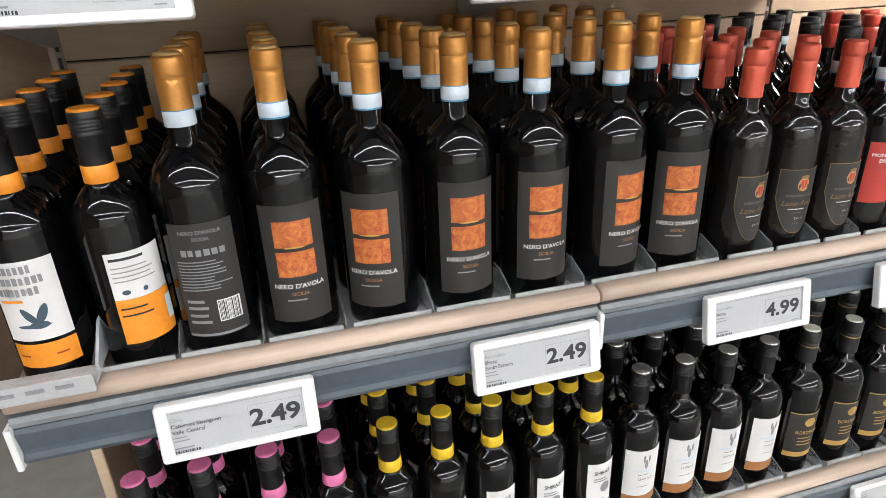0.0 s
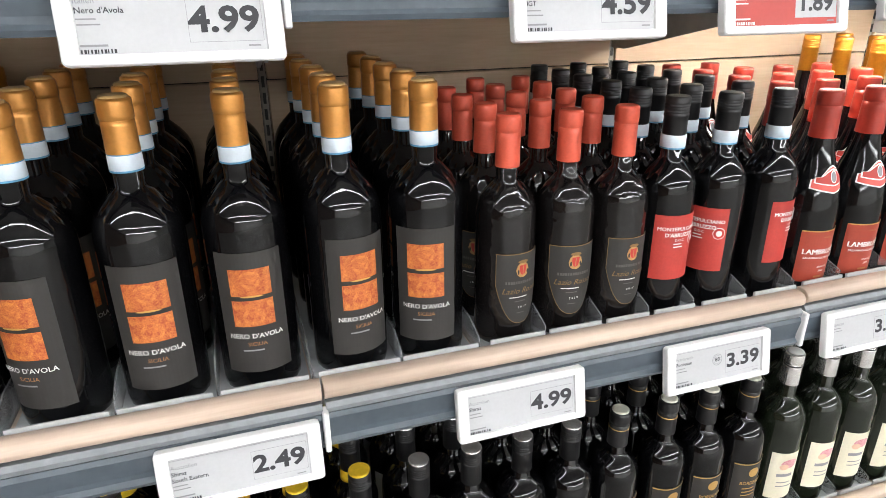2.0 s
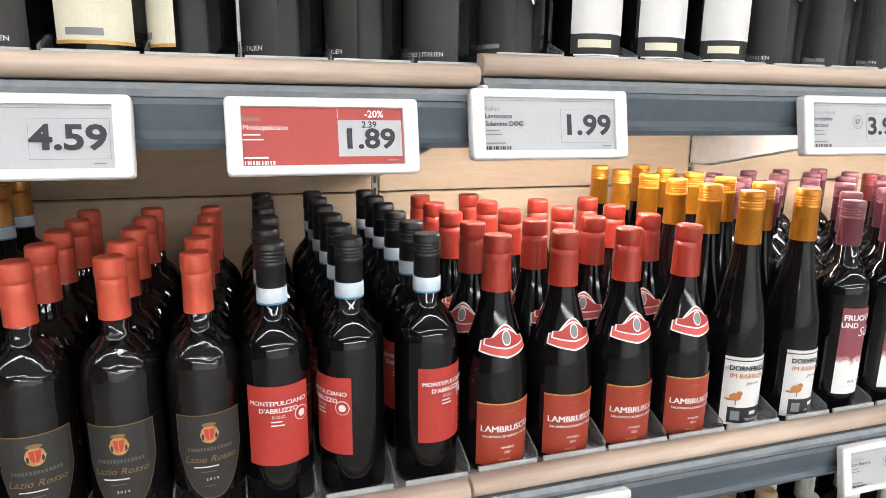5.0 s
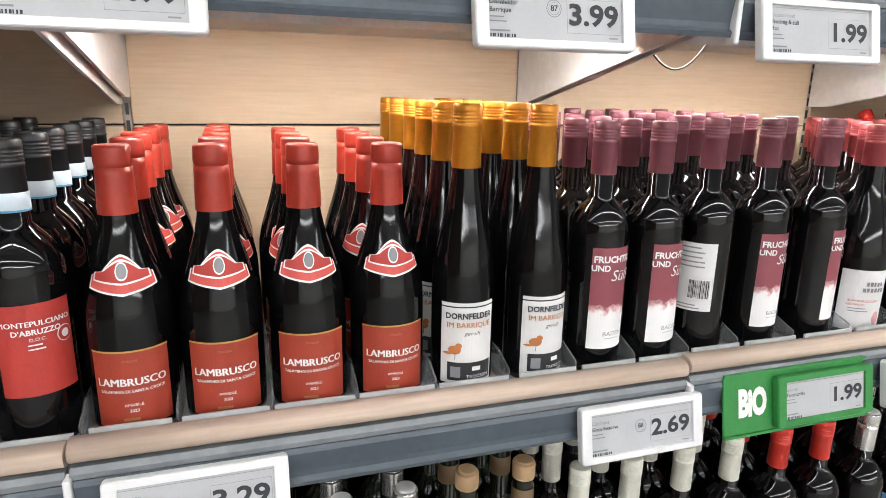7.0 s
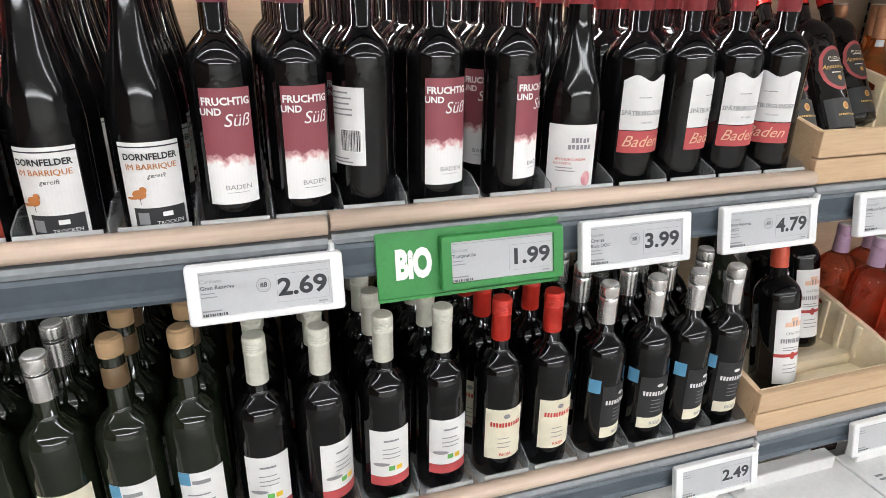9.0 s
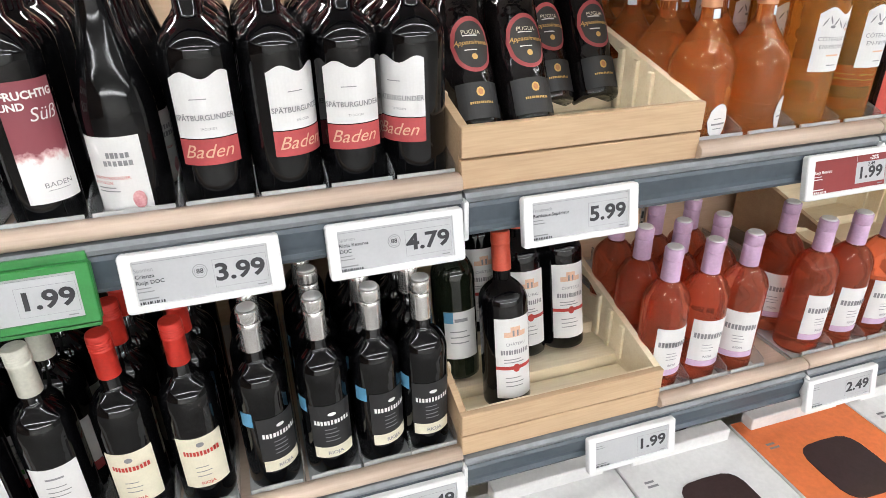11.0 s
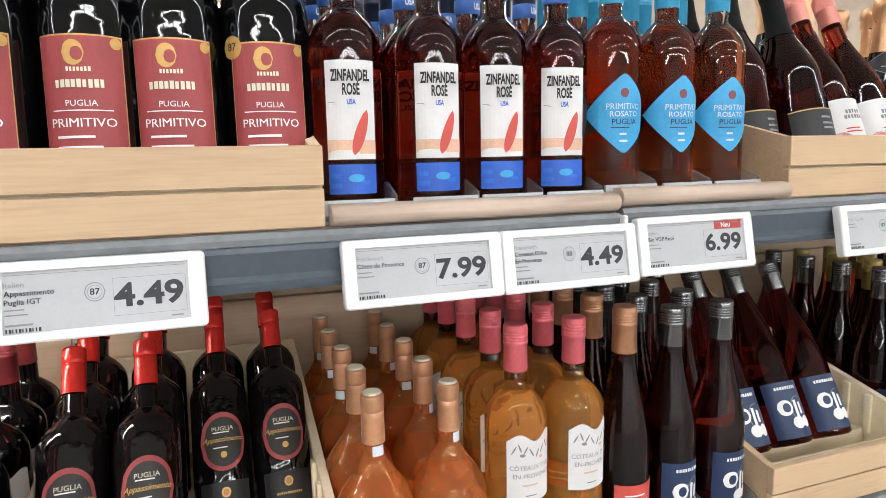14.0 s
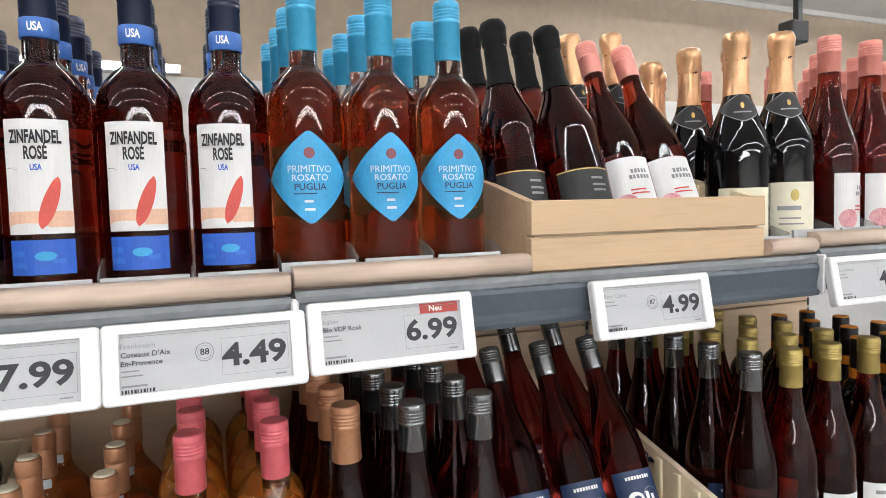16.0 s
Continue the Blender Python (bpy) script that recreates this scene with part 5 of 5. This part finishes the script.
leaning("low", [("cork_top", 2.092, 0.165, 0.037, 10, 0), ("chateau", 2.150, 0.085, 0.024, 10, -4), ("chateau", 2.225, 0.185, 0.037, 12, 0), ("chateau", 2.303, 0.185, 0.037, 12, 0), ("chateau", 2.172, 0.265, 0.051, 12, 0), ("chateau", 2.24, 0.28, 0.051, 12, 0)])
leaning("upper", [("primitivo", 2.085, 0.075, 0.030, 4, 6), ("primitivo", 2.172, 0.075, 0.030, 4, 6), ("primitivo", 2.245, 0.075, 0.030, 4, 4), ("primitivo_medal", 2.330, 0.075, 0.030, 4, 4)] + [("primitivo", 2.085 + 0.082 * i, 0.17 + 0.095 * k, 0.046 + 0.014 * k, 4, 0) for i in range(4) for k in range(2)])
leaning("upper", [("primitivo", 1.74 + 0.085 * i, 0.075 + 0.1 * k, 0.03 + 0.014 * k, 4, 5) for i in range(4) for k in range(2)])
leaning("upper", [("black_foil_rose", 3.008, 0.115, 0.030, 14, 10), ("black_foil_rose", 3.085, 0.085, 0.030, 18, 16), ("pink_cap_rose", 3.175, 0.10, 0.030, 22, 20), ("pink_cap_rose", 3.235, 0.085, 0.030, 24, 20), ("black_foil_rose", 3.02, 0.22, 0.05, 14, 10), ("black_foil_rose", 3.11, 0.22, 0.05, 14, 10), ("gold_foil", 3.20, 0.25, 0.05, 8, 0), ("gold_foil", 3.265, 0.24, 0.05, 6, 0)])


# ---- price tags ----
def tag(x, level, price, lines=(), screen=None, note="", was="", medal="", w=0.165, carrier=None):
    """An electronic shelf label clipped to the rail: frame, display, print."""
    z = lev(level, x + 0.08) - 0.012
    h = 0.066
    words = "red" if screen in (TAG_RED, TAG_DARK_RED) else "grey"
    t = thing("price_tag", f"{'green' if carrier else 'white'} framed {words} electronic price tag on the shelf rail", "price tag", "price tags", m=pose(x, -0.009, z, -11))
    g = Geo()

    def loop(x0, x1, z0, z1, radius, y):
        return [(cx + radius * math.cos(q), y, cz + radius * math.sin(q)) for cx, cz, first in ((x1 - radius, z1 - radius, 0), (x0 + radius, z1 - radius, 1), (x0 + radius, z0 + radius, 2), (x1 - radius, z0 + radius, 3)) for q in [math.pi / 2 * (first + k / 3) for k in range(4)]]
    rings = [loop(0, w, -h, 0, 0.0042, 0.003), loop(0, w, -h, 0, 0.0042, -0.0058), loop(0.0013, w - 0.0013, -h + 0.0013, -0.0013, 0.0034, -0.0075),
             loop(0.0128, w - 0.0138, -h + 0.0080, -0.0080, 0.0006, -0.0075), loop(0.0134, w - 0.0144, -h + 0.0086, -0.0086, 0.0003, -0.0042)]
    for one, two in zip(rings, rings[1:]):
        g.add(one + two, [[k, (k + 1) % 16, (k + 1) % 16 + 16, k + 16] for k in range(16)], BIO_GREEN if carrier else TAG_WHITE)
    g.add(rings[0], [list(range(16))], BIO_GREEN if carrier else TAG_WHITE)
    part("frame", g, t)
    s = screen or TAG_SCREEN
    g = Geo()
    red = words == "red"
    ink = WHITE_INK if red else TAG_INK
    layers = [("r", 0.0132, w - 0.0142, -h + 0.0084, -0.0084, s)]
    if red:
        layers += [("r", w - 0.072, w - 0.0155, -h + 0.0155, -0.0190, TAG_SCREEN), ("r", w - 0.0722, w - 0.0718, -0.0175, -0.0092, WHITE_INK)]
    else:
        layers += [("r", w - 0.0730, w - 0.0165, -h + 0.0155, -0.0188, GREY_INK), ("r", w - 0.0727, w - 0.0168, -h + 0.0158, -0.0191, s), ("r", 0.0145, w - 0.0160, -0.0112, -0.0108, GREY_INK)]
    layers.append(("t", price, w - 0.0452, -0.0345 - (0.0015 if was else 0), 0.0238 if was else 0.0268, TAG_INK, 0.030, 0, 1.17))
    if note:
        if not red:
            layers.insert(1, ("r", w - 0.056, w - 0.0160, -0.0185, -0.0088, TAG_RED))
        layers.append(("t", note, w - 0.040, -0.0140, 0.0085 if red else 0.0080, WHITE_INK, 0.02))
    if was:
        layers.append(("t", was, w - 0.0446, -0.0232, 0.0078, TAG_INK, 0.02))
    if medal:
        layers += [("o", w - 0.0865, -0.0290, 0.0080, 0.0080, GREY_INK), ("o", w - 0.0865, -0.0290, 0.0072, 0.0072, s), ("o", w - 0.0865, -0.0290, 0.0058, 0.0058, GREY_INK), ("o", w - 0.0865, -0.0290, 0.0054, 0.0054, s), ("t", medal, w - 0.0865, -0.0290, 0.0075, TAG_INK, 0.02)]
    zz = -0.0188
    for i, line in enumerate(lines):
        size = 0.0062
        reach = w - 0.098 if medal else w - 0.080
        layers.append(("l", line, 0.0142, zz, size, GREY_INK if i == 0 else ink, 0.0 if i == 0 else 0.012, 0, min(1.0, (reach - 0.0142) / max(1, len(line)) / (0.52 * size))))
        zz -= 0.0070
    layers += bars(0.0142, 0.034, (zz + 0.0010, zz - 0.0030), 0.0011, GREY_INK if not red else WHITE_INK)
    layers += bars(0.0142, 0.042, (-h + 0.0150,), 0.0016, GREY_INK if not red else WHITE_INK)
    layers += [("r", 0.0142 + 0.0023 * k, 0.0142 + 0.0023 * k + (0.0012, 0.0018, 0.0009)[k % 3], -h + 0.0092, -h + 0.0122, ink) for k in range(11)]
    layers += bars(w - 0.029, w - 0.0155, (-h + 0.0120,), 0.0013, GREY_INK)
    printed(g, layers, lambda u, zed, lift: (u, -0.0045 - 0.6 * lift, zed))
    part("display", g, t, f"{words} display with the price {price}")
    g = Geo().box(w * 0.3, w * 0.7, 0.003, 0.010, -0.02, -0.004, RAIL_LIP)
    part("clip", g, t)
    if carrier:
        c = thing("tag_carrier", "green carrier sign with white lettering around a price tag", "sign", m=pose(x - 0.075, -0.003, z + 0.004, -11))
        part("board", Geo().box(0, 0.232, -0.001, 0.003, -0.078, 0.004, BIO_GREEN, 0.001), c)
        part("rim", Geo().box(0, 0.232, -0.004, -0.001, 0.0005, 0.004, BIO_GREEN).box(0, 0.232, -0.004, -0.001, -0.078, -0.0745, BIO_GREEN), c)
        g = Geo()
        printed(g, [("t", carrier, 0.044, -0.037, 0.046, WHITE_INK, 0.06, 0, 0.60)], lambda u, zed, lift: (u, -0.0012 - lift, zed))
        part("lettering", g, c, "white lettering")


IT, FR = "Italien", "Frankreich"
tag(-0.511, "middle", "2.49", ("Chile", "Cabernet Sauvignon", "Valle Central"))
tag(-0.163, "middle", "2.49", ("Australien", "Shiraz", "South Eastern"))
tag(0.157, "middle", "4.99", ("Australien", "Shiraz"))
tag(0.441, "middle", "3.39", ("Frankreich", "Bordeaux"), medal="88")
tag(0.703, "middle", "3.29", ("Spanien",))
tag(1.190, "middle", "2.69", ("Cariñena", "Gran Reserva"), medal="88")
tag(1.470, "middle", "1.99", ("Spanien", "Tempranillo"), w=0.160, carrier="BiO")
tag(1.655, "middle", "3.99", ("Spanien", "Crianza", "Rioja DOC"), medal="88")
tag(1.871, "middle", "4.79", ("Spanien", "Rioja Reserva", "DOC"), medal="88")
tag(2.114, "middle", "5.99", ("Frankreich", "Bordeaux Supérieur"))
tag(2.556, "middle", "1.99", ("", "Rioja Rosado"), screen=TAG_DARK_RED, note="-20%", was="2.49")
tag(3.009, "middle", "2.79", ("Spanien",))
tag(-0.562, "upper", "2.99", (IT,))
tag(-0.160, "upper", "4.99", (IT, "Nero d'Avola"))
tag(0.209, "upper", "4.59", (IT, "Lazio Rosso", "IGT"))
tag(0.443, "upper", "1.89", (IT, "Montepulciano"), screen=TAG_RED, note="-20%", was="2.39")
tag(0.658, "upper", "1.99", (IT, "Lambrusco", "Salamino DOC"))
tag(1.046, "upper", "3.99", ("Deutschland", "Dornfelder", "Barrique"), medal="87")
tag(1.364, "upper", "1.99", ("Deutschland", "Fruchtig & süß", "Rot"))
tag(1.849, "upper", "4.79", ("Deutschland", "Spätburgunder"))
tag(2.094, "upper", "4.49", (IT, "Appassimento", "Puglia IGT"), medal="87")
tag(2.379, "upper", "7.99", (FR, "Côtes de Provence"), medal="87")
tag(2.5445, "upper", "4.49", (FR, "Coteaux D'Aix", "En-Provence"), medal="88")
tag(2.711, "upper", "6.99", ("Italien", "Bio VDP Rosé"), note="Neu")
tag(3.021, "upper", "4.99", ("Rosé Cuvée",), medal="87")
tag(3.392, "upper", "4.49", ("Deutschland",))
tag(2.250, "low", "1.99", ())
tag(1.874, "low", "2.49", ())
tag(2.694, "low", "2.49", ())
tag(0.526, "low", "2.99", ())


# ---- cartons on the bottom shelf ----
def wine_carton(x, w, top, colour, y0=-0.015, depth=0.33, h=0.26, turn=0):
    c = thing("wine_carton", "white wine carton with a die-cut window on top", "carton", "cartons on the bottom shelf", m=pose(x, y0, 0.161, 0, 0, turn))
    part("box", Geo().box(0, w, 0, depth, 0, h, CARTON_WHITE, 0.002), c)
    if colour is not CARTON_WHITE:
        part("printed_top", Geo().box(0.002, w - 0.002, 0.002, depth - 0.002, h, h + 0.0012, colour), c, "orange printed top")
    n = 20
    ring = [(w / 2 + (w * 0.24) * math.copysign(abs(math.cos(a)) ** 0.5, math.cos(a)), depth * 0.52 + depth * 0.20 * math.copysign(abs(math.sin(a)) ** 0.5, math.sin(a))) for a in [2 * math.pi * k / n for k in range(n)]]
    # no hole is cut: a dark sheet on the lid gives the shaded inside
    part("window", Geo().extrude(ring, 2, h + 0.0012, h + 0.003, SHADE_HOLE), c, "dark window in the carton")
    g = Geo()
    printed(g, [*bars(w * 0.1, w * 0.2, (depth * 0.79, depth * 0.76), 0.005, GREY_INK)], lambda u, v, lift: (u, v, h + 0.0012 + lift))
    part("print", g, c, "small grey print")
    part("flap", Geo().box(w * 0.1, w * 0.9, depth - 0.03, depth, h, h + 0.03, CARTON_WHITE, 0.002), c)
    return c


for k, colour in enumerate((CARTON_WHITE, CARTON_WHITE, CARTON_WHITE, CARTON_ORANGE, CARTON_WHITE, CARTON_WHITE)):
    wine_carton(1.812 + 0.282 * k, 0.278, 0.42, colour, y0=-0.25 - 0.003 * (k % 3), depth=0.345)
for x, w in ((2.30, 0.17), (2.49, 0.12), (2.79, 0.20), (3.02, 0.22)):
    c = thing("wine_carton", "tall white wine carton with a dark carrying slot", "carton", "tall cartons on the bottom shelf", m=pose(x, 0.125, 0.161, 0, 0, -3))
    part("box", Geo().box(0, w, 0, 0.24, 0, 0.315, CARTON_WHITE, 0.002), c)
    part("lid", Geo().extrude([(0.0, 0.315), (0.24, 0.315), (0.24, 0.33), (0.09, 0.352)], 0, 0.002, w - 0.002, CARTON_WHITE), c)
    g = Geo()
    # the slot's shaded depth is a dark rectangle on the front
    printed(g, [("r", w * 0.3, w * 0.7, 0.245, 0.272, SHADE_HOLE), *bars(w * 0.2, w * 0.8, (0.2, 0.19, 0.18), 0.004, GREY_INK)], lambda u, z, lift: (u, -lift, z))
    part("print", g, c, "dark slot and grey print")
for k in range(3):
    c = thing("wine_carton", "dark red printed wine carton with white print", "carton", "red cartons", m=pose(3.30 + 0.15 * k, 0.10 + 0.02 * k, 0.633))
    part("box", Geo().box(0, 0.14, 0, 0.2, 0, 0.22, CARTON_RED, 0.002), c)
    g = Geo()
    printed(g, bars(0.02, 0.12, (0.18, 0.15, 0.12, 0.09), 0.008, WHITE_INK), lambda u, zed, lift: (u, -lift, zed))
    part("print", g, c, "white print")
    g = Geo()
    printed(g, [lay for row_z in (0.055, 0.115, 0.175) for lay in blocks(0.03, 0.10, row_z, 0.014, 4, WHITE_INK)] + [("r", 0.125, 0.165, 0.14, 0.19, PEACH), ("r", 0.0, 0.2, 0.085, 0.0865, WINE_PAPER), ("r", 0.0, 0.2, 0.145, 0.1465, WINE_PAPER)], lambda u, zed, lift: (-lift, 0.2 - u, zed))
    part("side_print", g, c, "white print")
